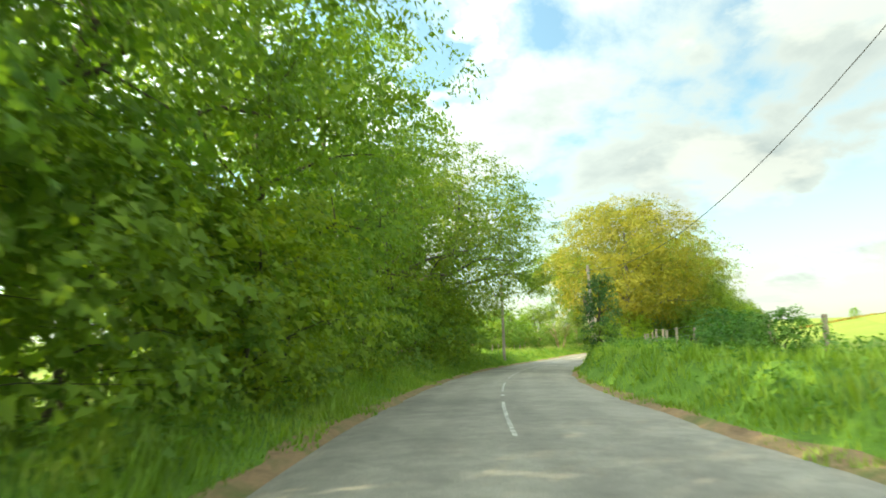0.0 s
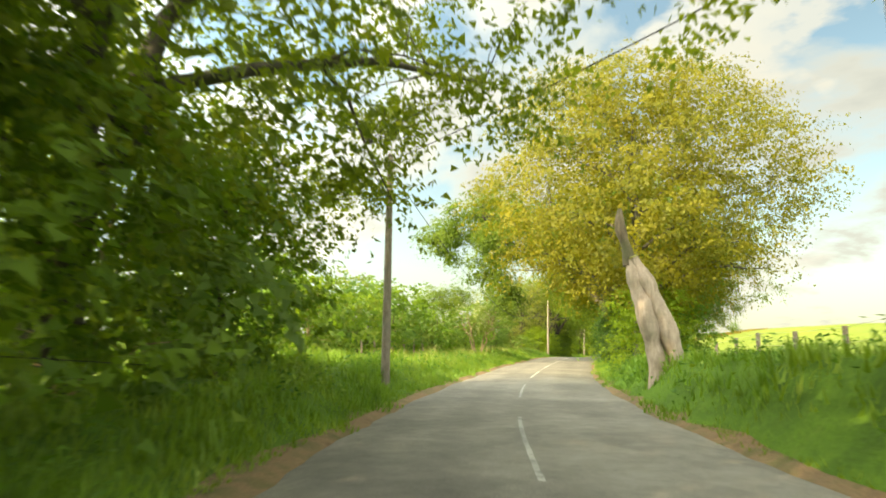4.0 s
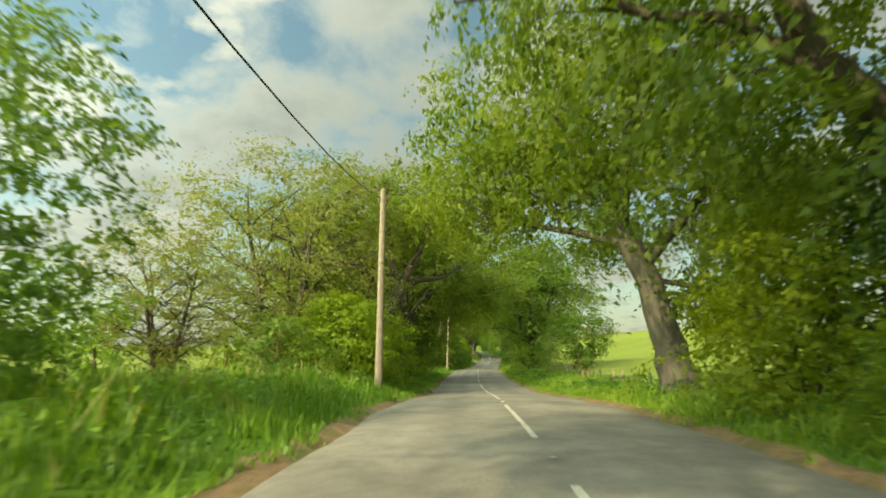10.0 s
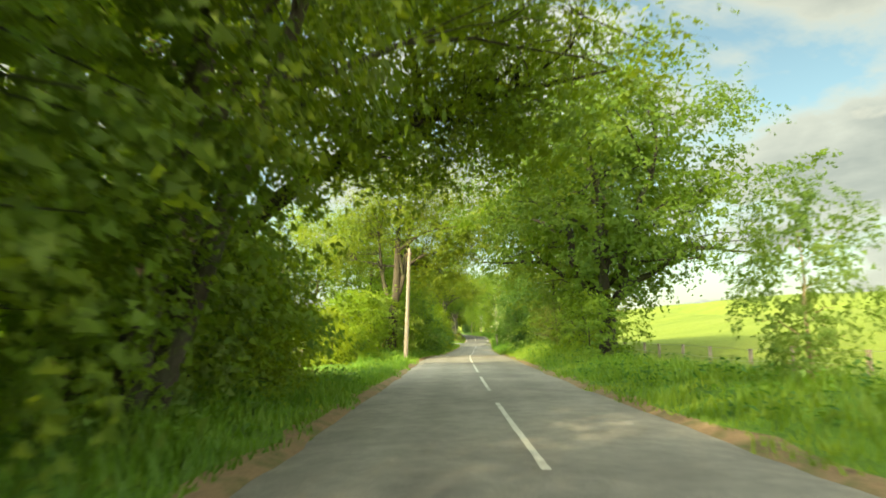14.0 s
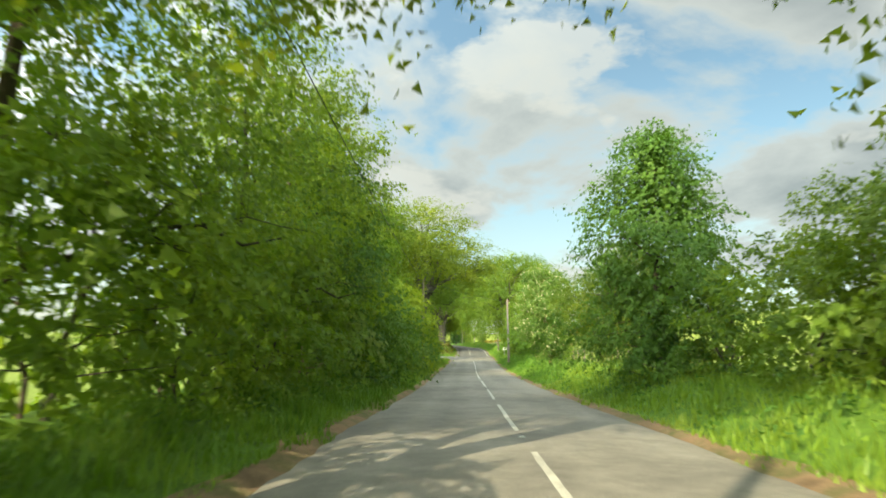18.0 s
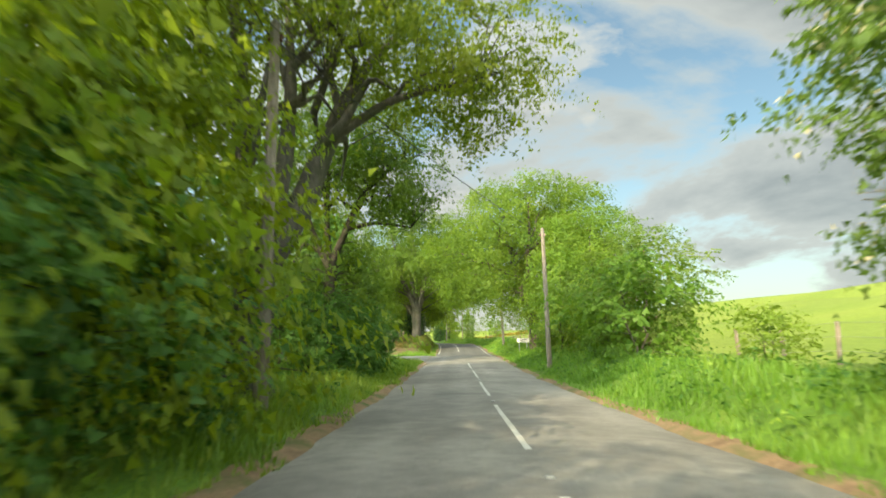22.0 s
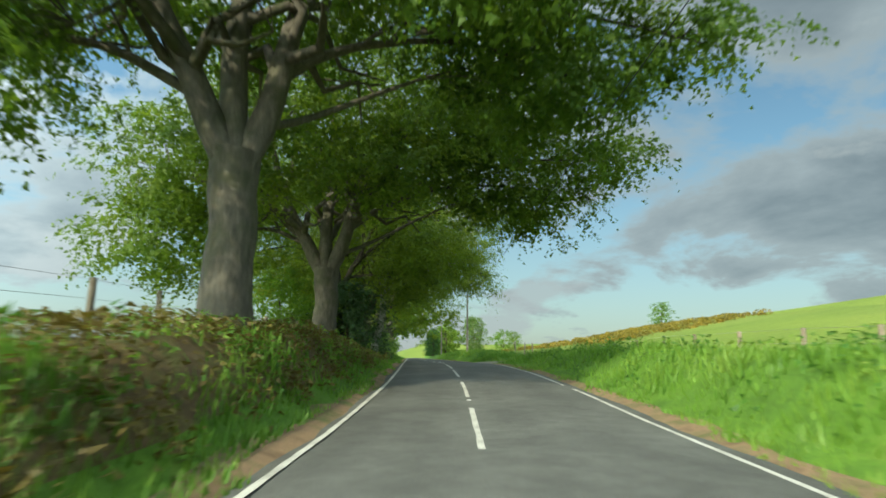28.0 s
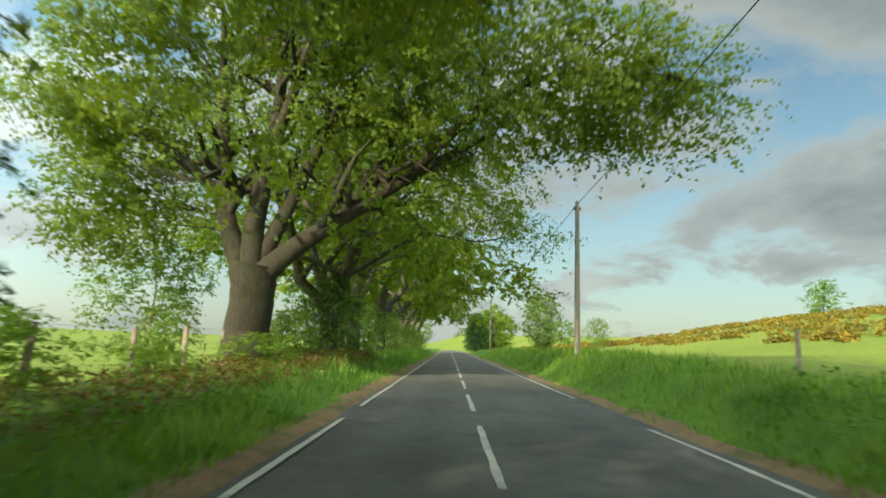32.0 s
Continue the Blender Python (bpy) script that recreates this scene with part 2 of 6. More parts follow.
def asphalt_material():
    m, nt, b = material("worn_asphalt", 0.82)
    pos = place_coords(nt)
    chips = noise_tex(nt, pos, 70.0, 3.0, 0.7)
    # broad worn patches, their contrast raised to paint in shadow dapples
    blotch = noise_tex(nt, pos, 0.35, 5.0, 0.6, 0.4)
    mid = noise_tex(nt, pos, 3.0, 5.0, 0.65)
    col = ramp(nt, blotch, (0.3, (0.165, 0.158, 0.143)), (0.7, (0.285, 0.272, 0.242)))
    col = blend(nt, col, ramp(nt, chips, (0.35, (0.55, 0.55, 0.55)), (0.7, (1.35, 1.33, 1.28))), 0.75, "MULTIPLY")
    col = blend(nt, col, ramp(nt, mid, (0.35, (0.85, 0.85, 0.85)), (0.65, (1.1, 1.1, 1.1))), 1.0, "MULTIPLY")
    # polished wheel tracks and oily lane middles, along the road
    at = add(nt, "ShaderNodeAttribute", attribute_name="across")
    tr = add(nt, "ShaderNodeValToRGB")
    e = tr.color_ramp.elements
    for p, c in ((0.0, 1.0), (0.12, 0.92), (0.2, 1.06), (0.3, 0.9), (0.42, 1.08), (0.52, 0.95), (0.62, 1.06), (0.74, 0.92), (0.86, 1.05)):
        el = e.new(p) if p else e[0]
        el.color = (c, c, c, 1)
    e[-1].color = (0.95, 0.95, 0.95, 1)
    nt.links.new(at.outputs["Fac"], tr.inputs[0])
    col = blend(nt, col, tr.outputs[0], 1.0, "MULTIPLY")
    # newer, darker surface, deepened further to stand in for shade
    newer_shade = add(nt, "ShaderNodeAttribute", attribute_name="resurfaced_shade")
    col = blend(nt, col, blend(nt, col, (0.50, 0.53, 0.55), 1.0, "MULTIPLY"), newer_shade.outputs["Fac"])
    nt.links.new(col, b.inputs["Base Color"])
    bump(nt, b, chips, 0.5, 0.006)
    return m


def mottled(name, scale, *stops, rough=0.95, fine=25.0, relief=0.05):
    m, nt, b = material(name, rough)
    pos = place_coords(nt)
    big = noise_tex(nt, pos, scale, 6.0, 0.65, 0.3)
    col = ramp(nt, big, *stops)
    small = noise_tex(nt, pos, fine, 4.0, 0.7)
    col = blend(nt, col, ramp(nt, small, (0.3, (0.65, 0.65, 0.65)), (0.7, (1.3, 1.3, 1.25))), 0.8, "MULTIPLY")
    nt.links.new(col, b.inputs["Base Color"])
    bump(nt, b, small, 0.6, relief)
    return m


ASPHALT = asphalt_material()
DIRT = mottled("roadside_dirt", 1.3, (0.3, (0.13, 0.088, 0.052)), (0.46, (0.25, 0.168, 0.10)), (0.58, (0.16, 0.135, 0.065)), (0.72, (0.08, 0.12, 0.03)), fine=30.0)
VERGE = mottled("verge_soil_grass", 0.8, (0.3, (0.06, 0.12, 0.014)), (0.6, (0.10, 0.19, 0.018)), (0.8, (0.16, 0.20, 0.04)), fine=14.0)
FIELD = mottled("pasture", 0.05, (0.3, (0.112, 0.16, 0.02)), (0.55, (0.148, 0.192, 0.026)), (0.75, (0.185, 0.21, 0.04)), fine=3.0, relief=0.1)
BANK = mottled("bank_earth", 1.0, (0.3, (0.06, 0.045, 0.025)), (0.5, (0.12, 0.085, 0.04)), (0.72, (0.10, 0.12, 0.03)), fine=12.0, relief=0.12)
GRAVEL = mottled("gravel_track", 0.8, (0.3, (0.20, 0.17, 0.13)), (0.7, (0.32, 0.28, 0.22)), fine=45.0)
WORN_PAINT = mottled("faded_white_paint", 3.0, (0.35, (0.17, 0.17, 0.165)), (0.62, (0.46, 0.45, 0.43)), fine=40.0, rough=0.75, relief=0.004)
PAINT = mottled("worn_white_paint", 2.0, (0.3, (0.30, 0.29, 0.26)), (0.55, (0.52, 0.51, 0.47)), fine=40.0, rough=0.7, relief=0.004)
POLE_WOOD = bark_material("creosoted_pole_wood", (0.15, 0.122, 0.095), (0.30, 0.255, 0.205), (0.19, 0.18, 0.15), 2.0)
POST_WOOD = bark_material("weathered_post_wood", (0.13, 0.10, 0.075), (0.30, 0.25, 0.19), (0.15, 0.16, 0.09), 2.0)


def plain(name, colour, rough=0.5, metal=0.0):
    m, nt, b = material(name, rough)
    pos = place_coords(nt, True)
    n = noise_tex(nt, pos, 14.0, 3.0)
    c2 = tuple(v * 0.72 for v in colour)
    nt.links.new(ramp(nt, n, (0.35, c2), (0.65, colour)), b.inputs["Base Color"])
    b.inputs["Metallic"].default_value = metal
    return m


WIRE = plain("dark_cable", (0.03, 0.03, 0.032), 0.6)
STEEL = plain("galvanised_steel", (0.42, 0.43, 0.44), 0.45, 0.8)
WHITE = plain("white_sign_face", (0.80, 0.80, 0.78), 0.4)
BLACK = plain("black_paint", (0.02, 0.02, 0.02), 0.5)
GLASS_STUD = plain("reflector_glass", (0.75, 0.76, 0.74), 0.15)
CERAMIC = plain("brown_porcelain", (0.10, 0.05, 0.03), 0.25)

# ---------------------------------------------------------------- the line of the lane
# points along the drive: x, y and the road's height
LINE = [
    (0.00, 0.00, -1.25),
    (0.20, 8.62, -1.37),
    (0.82, 17.43, -1.61),
    (1.83, 26.40, -1.84),
    (3.24, 34.55, -2.01),
    (4.13, 38.69, -2.10),
    (9.70, 56.64, -2.37),
    (13.26, 65.61, -2.44),
    (17.33, 74.81, -2.42),
    (21.62, 84.11, -2.47),
    (26.21, 93.29, -2.45),
    (30.95, 102.42, -2.59),
    (35.65, 111.22, -3.06),
    (40.42, 120.43, -3.52),
    (45.00, 129.36, -3.66),
    (54.67, 147.32, -3.84),
    (61.38, 159.62, -3.86),
    (68.32, 171.60, -4.13),
    (75.57, 183.80, -4.49),
    (83.03, 196.59, -4.68),
    (90.68, 209.37, -4.77),
    (98.57, 222.42, -4.69),
    (109.83, 240.85, -4.40),
    (115.66, 250.69, -4.24),
    (121.35, 260.38, -3.82),
    (126.94, 270.73, -3.41),
    (131.23, 279.10, -3.30),
    (134.88, 286.32, -3.34),
]

def spline(x, y):
    """Natural cubic spline, straight past its ends."""
    n = len(x)
    h = np.diff(x)
    A, b = np.eye(n), np.zeros(n)
    for i in range(1, n - 1):
        A[i, i - 1], A[i, i], A[i, i + 1] = h[i - 1], 2 * (h[i - 1] + h[i]), h[i]
        b[i] = 6 * ((y[i + 1] - y[i]) / h[i] - (y[i] - y[i - 1]) / h[i - 1])
    m = np.linalg.solve(A, b)
    first = (y[1] - y[0]) / h[0] - h[0] * (2 * m[0] + m[1]) / 6
    last = (y[-1] - y[-2]) / h[-1] + h[-1] * (m[-2] + 2 * m[-1]) / 6

    def f(q):
        q = np.asarray(q, float)
        i = np.clip(np.searchsorted(x, q) - 1, 0, n - 2)
        a, c = q - x[i], x[i + 1] - q
        v = (m[i] * c ** 3 + m[i + 1] * a ** 3) / (6 * h[i]) + (y[i] / h[i] - m[i] * h[i] / 6) * c + (y[i + 1] / h[i] - m[i + 1] * h[i] / 6) * a
        v = np.where(q < x[0], y[0] + (q - x[0]) * first, v)
        return np.where(q > x[-1], y[-1] + (q - x[-1]) * last, v)
    return f


_n = np.array(LINE)
_s = np.concatenate([[0], np.cumsum(np.hypot(*np.diff(_n[:, :2], axis=0).T))])
line_x, line_y, line_z0 = (spline(_s, _n[:, i]) for i in range(3))
S_FIRST, S_LAST = -70.0, 520.0


def line_z(s):
    s = np.asarray(s, float)
    return line_z0(np.minimum(s, S_RISE)) + np.clip(s - S_RISE, 0, None) * END_SLOPE


S_RISE, END_SLOPE = 316.0, 0.004


def heading(s):
    s = np.asarray(s, float)
    dx, dy = line_x(s + 0.5) - line_x(s - 0.5), line_y(s + 0.5) - line_y(s - 0.5)
    d = np.hypot(dx, dy)
    return dx / d, dy / d


def plan(s, l):
    """World x, y of a place s metres along the lane and l metres to the right of the driving line."""
    tx, ty = heading(s)
    return line_x(s) + l * ty, line_y(s) - l * tx


# heights of the verges over the road: at their tops beside the lane
LEFT_S = (-70, 0, 40, 52, 86, 115, 140, 150, 160, 172, 200, 240, 250, 262, 272, 282, 292, 298, 304, 318, 328, 345, 420)
LEFT_H = (0.3, 0.3, 0.4, 0.75, 0.5, 0.55, 0.3, 0.1, -0.3, 0.3, 0.25, 0.3, 0.25, 0.3, 0.75, 1.3, 1.25, 0.7, 0.45, 0.15, 0.1, 0.55, 0.5)
RIGHT_S = (-70, 0, 20, 40, 52, 70, 85, 112, 134, 163, 192, 222, 242, 262, 277, 296, 312, 320, 346, 420)
RIGHT_H = (0.4, 0.6, 1.0, 1.3, 1.0, 0.6, 0.5, 0.1, 0.45, 0.3, 0.8, 0.75, 0.75, 0.6, 1.1, 0.8, 0.25, 0.3, 1.1, 0.8)
HILL_S = (-70, 60, 100, 135, 220, 300, 420, 520)
HILL_H = (0.6, 1.0, 3.5, 5.0, 7.5, 9.0, 9.5, 6.0)
EDGE_L, EDGE_R = -2.03, 3.80


def smooth(a, b, v):
    t = np.clip((v - a) / (b - a), 0, 1)
    return t * t * (3 - 2 * t)


def lumps(x, y, size):
    return (np.sin(x / size + 1.7 * np.sin(y / size * 0.7)) + np.sin(y / size * 1.13 + 1.3 * np.sin(x / size * 0.9))) * 0.5


def rise(s, l):
    """Height of the ground over the road beside it."""
    s, l = np.broadcast_arrays(np.asarray(s, float), np.asarray(l, float))
    hl, hr = np.interp(s, LEFT_S, LEFT_H), np.interp(s, RIGHT_S, RIGHT_H)
    side = np.maximum(0, smooth(250.5, 253.5, s) - smooth(267.0, 270.5, s))    # the side road's mouth
    hl = hl * (1 - side) + 0.02 * side
    track = smooth(310.5, 313.0, s) - smooth(319.5, 322.0, s)
    steep = smooth(270, 282, s) - smooth(300, 310, s)
    left = hl * smooth(2.4, 4.3 - 0.6 * steep, -l) - 0.7 * smooth(5.5, 16, -l) * (1 - smooth(262, 275, s))
    left = left - 0.9 * smooth(6.5, 14, -l) * smooth(268, 280, s)
    hr = hr * (1 - track) + 0.05 * track
    near = smooth(8, 20, s) - smooth(58, 70, s) + smooth(268, 276, s) * 0.5
    right = hr * smooth(4.15, 6.2 - 1.2 * near, l) + np.interp(s, HILL_S, HILL_H) * smooth(9, 80, l)
    z = np.where(l < 0, left, right)
    off = np.maximum(-l - 2.4, l - 4.3)
    z = z + np.clip(off, 0, 1.0) * 0.09 * lumps(s * 1.0 + l, l * 1.7 - s * 0.6, 0.9)
    z = z + smooth(20, 120, np.abs(l)) * 1.2 * lumps(s, l, 45.0)
    z = z - smooth(55, 300, -l) * 4.0 + smooth(250, 900, np.abs(l)) * 14.0
    return np.where((l > EDGE_L) & (l < EDGE_R), -0.07, z)


def ground(s, l):
    x, y = plan(s, l)
    return x, y, line_z(s) + rise(s, l)


def spot(s, l, sink=0.0):
    x, y, z = ground(float(s), float(l))
    return Vector((float(x), float(y), float(z) - sink))


def yaw_at(s):
    tx, ty = heading(float(s))
    return math.atan2(-float(tx), float(ty))


# ---------------------------------------------------------------- mesh helpers
def mesh_of(name, verts, faces, mats, index=None, smooth_faces=False):
    me = bpy.data.meshes.new(name)
    verts, faces = np.asarray(verts, np.float32), np.asarray(faces, np.int32)
    n, k = faces.shape
    me.vertices.add(len(verts))
    me.vertices.foreach_set("co", verts.ravel())
    me.loops.add(n * k)
    me.loops.foreach_set("vertex_index", faces.ravel())
    me.polygons.add(n)
    me.polygons.foreach_set("loop_start", np.arange(0, n * k, k, dtype=np.int32))
    me.polygons.foreach_set("loop_total", np.full(n, k, np.int32))
    for mt in (mats if isinstance(mats, (list, tuple)) else [mats]):
        me.materials.append(mt)
    if index is not None:
        me.polygons.foreach_set("material_index", np.asarray(index, np.int32))
    me.polygons.foreach_set("use_smooth", np.full(n, smooth_faces, bool))
    me.update(calc_edges=True)
    return me


def grid_faces(rows, cols):
    i = np.arange(rows - 1)[:, None] * cols + np.arange(cols - 1)[None, :]
    return np.stack([i, i + 1, i + cols + 1, i + cols], -1).reshape(-1, 4)


def child(name, mesh, parent, label="", m=None):
    ob = new(name, mesh)
    ob.parent = parent
    if m is not None:
        ob.matrix_basis = m
    if label:
        tagged(ob, label)
    return ob


def thing(name, m, label, category, group="", kind=""):
    ob = new(name)
    ob.empty_display_size = 0.2
    ob.matrix_basis = m
    return tagged(ob, label, category, group, kind)


def from_bm(bm, name, mat, shade=False):
    me = bpy.data.meshes.new(name)
    bm.to_mesh(me)
    bm.free()
    me.materials.append(mat)
    if shade:
        for p in me.polygons:
            p.use_smooth = True
    return me


def box(bm, size, at=(0, 0, 0), turn=None, bevel=0.0):
    m = Matrix.Translation(at) @ (turn.to_matrix().to_4x4() if turn else Matrix()) @ Matrix.Diagonal((*size, 1))
    r = bmesh.ops.create_cube(bm, size=1.0, matrix=m)
    if bevel:
        edges = list({e for v in r["verts"] for e in v.link_edges})
        bmesh.ops.bevel(bm, geom=edges, offset=bevel, segments=2, affect="EDGES")


def tubes(paths, sides=7):
    """Tapered tubes along 3D paths: each path an array of points and one of radii. Returns verts and faces."""
    V, Fc, base = [], [], 0
    ang = np.arange(sides) * 2 * math.pi / sides
    for pts, rad in paths:
        pts, rad = np.asarray(pts, float), np.asarray(rad, float)
        d = np.gradient(pts, axis=0)
        d /= np.linalg.norm(d, axis=1)[:, None] + 1e-9
        ref = np.where(np.abs(d[:, 2:3]) > 0.9, np.array([[1.0, 0, 0]]), np.array([[0, 0, 1.0]]))
        ref = np.repeat(ref[:1], len(pts), axis=0)
        u = np.cross(d, ref)
        u /= np.linalg.norm(u, axis=1)[:, None] + 1e-9
        w = np.cross(d, u)
        wob = 1 + 0.10 * np.sin(ang * 3 + base)[None, :] * np.ones((len(pts), 1))
        ring = pts[:, None, :] + (rad[:, None] * wob)[:, :, None] * (u[:, None, :] * np.cos(ang)[None, :, None] + w[:, None, :] * np.sin(ang)[None, :, None])
        V.append(ring.reshape(-1, 3))
        for i in range(len(pts) - 1):
            a = base + i * sides
            j = np.arange(sides)
            k = (j + 1) % sides
            Fc.append(np.stack([a + j, a + k, a + sides + k, a + sides + j], -1))
        base += len(pts) * sides
    return np.concatenate(V), np.concatenate(Fc)


def leaves(rng, centres, normals, size, ratio=0.55, droop=0.0, spread=0.3, along=None):
    """Pointed leaf sprays, one triangle each; along: the way that each one points."""
    n = len(centres)
    nrm = normals / (np.linalg.norm(normals, axis=1)[:, None] + 1e-9) + rng.normal(0, spread, (n, 3))
    nrm /= np.linalg.norm(nrm, axis=1)[:, None]
    rnd = rng.normal(0, 1, (n, 3)) if along is None else along + rng.normal(0, 0.35, (n, 3))
    rnd[:, 2] -= droop
    u = rnd - (rnd * nrm).sum(1)[:, None] * nrm
    u /= np.linalg.norm(u, axis=1)[:, None] + 1e-9
    v = np.cross(nrm, u)
    L = (size * rng.uniform(0.65, 1.35, n))[:, None]
    c = centres
    pts = np.stack([c - u * L * 0.4 + v * L * ratio * 0.5, c - u * L * 0.3 - v * L * ratio * 0.5, c + u * L * 0.6], 1)
    return pts.reshape(-1, 3), np.arange(n * 3).reshape(n, 3)


# ---------------------------------------------------------------- trees
SPRAYS = 9      # twigs in a clump of leaves


def bend(rng, a, b, n, sag, wob):
    """A path from a to b that first rises and then arches over."""
    t = np.linspace(0, 1, n)[:, None]
    p = a + (b - a) * t
    p[:, 2] += sag * np.sin(t[:, 0] * math.pi)
    jit = rng.normal(0, wob, (n, 3))
    jit[0] = jit[-1] = 0
    return p + jit


def leaf_out(rng, base_paths, cen, axis, outw, count, leaf, leaf_mat, bark, girth, bare, height,
             per=12, core=0.1, heart=1.3, pad=(0.9, 0.3), hang=0.25, upz=0.55, ratio=0.75, droop=0.25, spread=0.65, branches=True):
    """The meshes of a trunk with its boughs and of a crown whose clumps of leaves sit at cen, and the leaves' places and normals."""
    m = len(cen)
    wood = np.concatenate([q for q, _ in base_paths])
    rad = np.concatenate([r for _, r in base_paths])
    thin = []
    if branches:
        # a branch runs from the nearest limb to each clump
        gap = ((cen[:, None, :] - wood[None, :, :]) ** 2).sum(2) + 3.0 * np.maximum(wood[None, :, 2] - cen[:, None, 2] + 0.3, 0) ** 2
        for c, q in zip(cen, gap.argmin(1)):
            far = np.linalg.norm(c - wood[q])
            if 0.4 < far < 3.2:
                thin.append((bend(rng, wood[q], c, 3, 0.08 * far, 0.04 * far), min(rad[q] * 0.6, 0.008 + 0.007 * far) * np.array([1, 0.65, 0.25])))
    parts = [tubes(base_paths[:1], 12 if girth > 0.2 else 6)]
    if len(base_paths) > 1:
        parts.append(tubes(base_paths[1:], 7 if girth > 0.3 else 4))
    if thin:
        parts.append(tubes(thin, 3))
    first = np.cumsum([0] + [len(v) for v, _ in parts])
    trunk = mesh_of("trunk", np.concatenate([v for v, _ in parts]), np.concatenate([f + o for (_, f), o in zip(parts, first)]), bark, smooth_faces=True)
    # each clump is a bunch of twigs, each twig a flat tapering row of leaves
    R = pad[0] * 1.05 * rng.uniform(0.65, 1.35, m)
    C = np.repeat(cen, SPRAYS, axis=0)
    O = np.repeat(outw, SPRAYS, axis=0)
    RR = np.repeat(R, SPRAYS)
    n = len(C)
    way = rng.normal(0, 1, (n, 3)) * np.array([1, 1, 0.35 + pad[1]]) + O * 0.8
    way[:, 2] += 0.22 - hang
    way /= np.linalg.norm(way, axis=1)[:, None]
    side = np.cross(way, np.array([0, 0, 1.0])) + rng.normal(0, 0.15, (n, 3))
    side /= np.linalg.norm(side, axis=1)[:, None]
    long = RR * rng.uniform(0.6, 1.25, n)
    root = C + rng.normal(0, 0.28, (n, 3)) * RR[:, None] * np.array([1, 1, 0.35 + pad[1] * 0.6])
    u = rng.random((n, per)) ** 0.85
    w = rng.uniform(-1, 1, (n, per)) * 0.36 * (1 - u) ** 0.6
    pts = root[:, None, :] + way[:, None, :] * (long[:, None] * u)[:, :, None] + side[:, None, :] * (long[:, None] * w)[:, :, None]
    pts = pts + rng.normal(0, 0.05, (n, per, 3)) * long[:, None, None]
    pts[:, :, 2] -= (hang + 0.1) * long[:, None] * u ** 2
    nrm = (pts - C[:, None, :]) / RR[:, None, None] * 0.5 + O[:, None, :] * 0.6 + np.array([0, 0, upz])
    tilt = way[:, None, :] + side[:, None, :] * np.sign(w)[:, :, None] * 0.7
    pts, nrm, tilt = pts.reshape(-1, 3), nrm.reshape(-1, 3), tilt.reshape(-1, 3)
    keep = pts[:, 2] > 0.05
    pts, nrm, tilt = pts[keep], nrm[keep], tilt[keep]
    lv, lf = leaves(rng, pts, nrm, leaf * 0.8, ratio, droop, spread * 0.7, tilt)
    # the leafy heart of the crown behind them
    c = int(count * core)
    j = rng.integers(0, m, c)
    deep = cen[j] + rng.normal(0, 0.5, (c, 3)) * R[j][:, None] * np.array([1, 1, 0.6])
    deep[:, :2] = axis[j, :2] + (deep[:, :2] - axis[j, :2]) * rng.uniform(0.4, 0.85, c)[:, None]
    deep[:, 2] = np.clip(bare + 0.03 * height + (deep[:, 2] - bare) * 0.9, 0.1, None)
    dv, df = leaves(rng, deep, outw[j] + np.array([0, 0, 0.6]), leaf * heart, 0.9, droop, spread)
    crown = mesh_of("crown", np.concatenate([lv, dv]), np.concatenate([lf, df + len(lv)]), leaf_mat)
    return trunk, crown, pts, nrm


def grow(seed, boughs, lobes, count, leaf, leaf_mat, bark, clump=0.9, flat=0.26, hang=0.25, fill=0.35, core=0.06, heart=1.3, upz=0.55, spread=0.65, per=12):
    """A tree of its own shape: boughs are lists of (x, y, z, radius), the trunk first; lobes are the crown's
    rounded masses (x, y, z, and half its width, depth and height), filled with leaf clumps from fill of the way out."""
    rng = np.random.default_rng(seed)
    paths = []
    for b in boughs:
        q = np.array(b, float)
        t = np.linspace(0, 1, len(q))
        f = np.linspace(0, 1, 3 * len(q))
        p = np.stack([np.interp(f, t, q[:, i]) for i in range(4)], 1)
        for _ in range(2):
            p[1:-1] = 0.25 * p[:-2] + 0.5 * p[1:-1] + 0.25 * p[2:]
        p[1:-1, :3] += rng.normal(0, 0.07, (len(p) - 2, 3)) * p[1:-1, 3:]
        paths.append((p[:, :3], p[:, 3]))
        # side limbs with crooked ends along the upper bough
        if len(paths) > 1:
            length = np.linalg.norm(q[-1, :3] - q[0, :3])
            for k in range(int(length * 0.9)):
                g = rng.integers(len(p) // 3, len(p) - 1)
                d = rng.normal(0, 1, 3) + (p[-1, :3] - p[0, :3]) / length * 0.6
                d[2] = abs(d[2]) * 0.6 - 0.1
                d *= rng.uniform(0.2, 0.42) * length / np.linalg.norm(d)
                paths.append((bend(rng, p[g, :3], p[g, :3] + d, 5, 0.06 * length, 0.03 * length), p[g, 3] * 0.55 * np.array([1, 0.8, 0.6, 0.4, 0.15])))
    m = max(int(count * (1 - core)) // (SPRAYS * per), 8)
    lob = np.array(lobes, float)
    area = (lob[:, 3] * lob[:, 4] + lob[:, 4] * lob[:, 5] + lob[:, 3] * lob[:, 5])
    j = rng.choice(len(lob), m, p=area / area.sum())
    d = rng.normal(0, 1, (m, 3))
    d /= np.linalg.norm(d, axis=1)[:, None]
    d *= (fill + (1 - fill) * rng.random(m) ** 0.6)[:, None]
    cen = lob[j, :3] + d * lob[j, 3:]
    cen[:, 2] = np.maximum(cen[:, 2], 0.3)
    axis = lob[j, :3].copy()
    outw = d / lob[j, 3:]
    outw /= np.linalg.norm(outw, axis=1)[:, None]
    low = cen[:, 2].min()
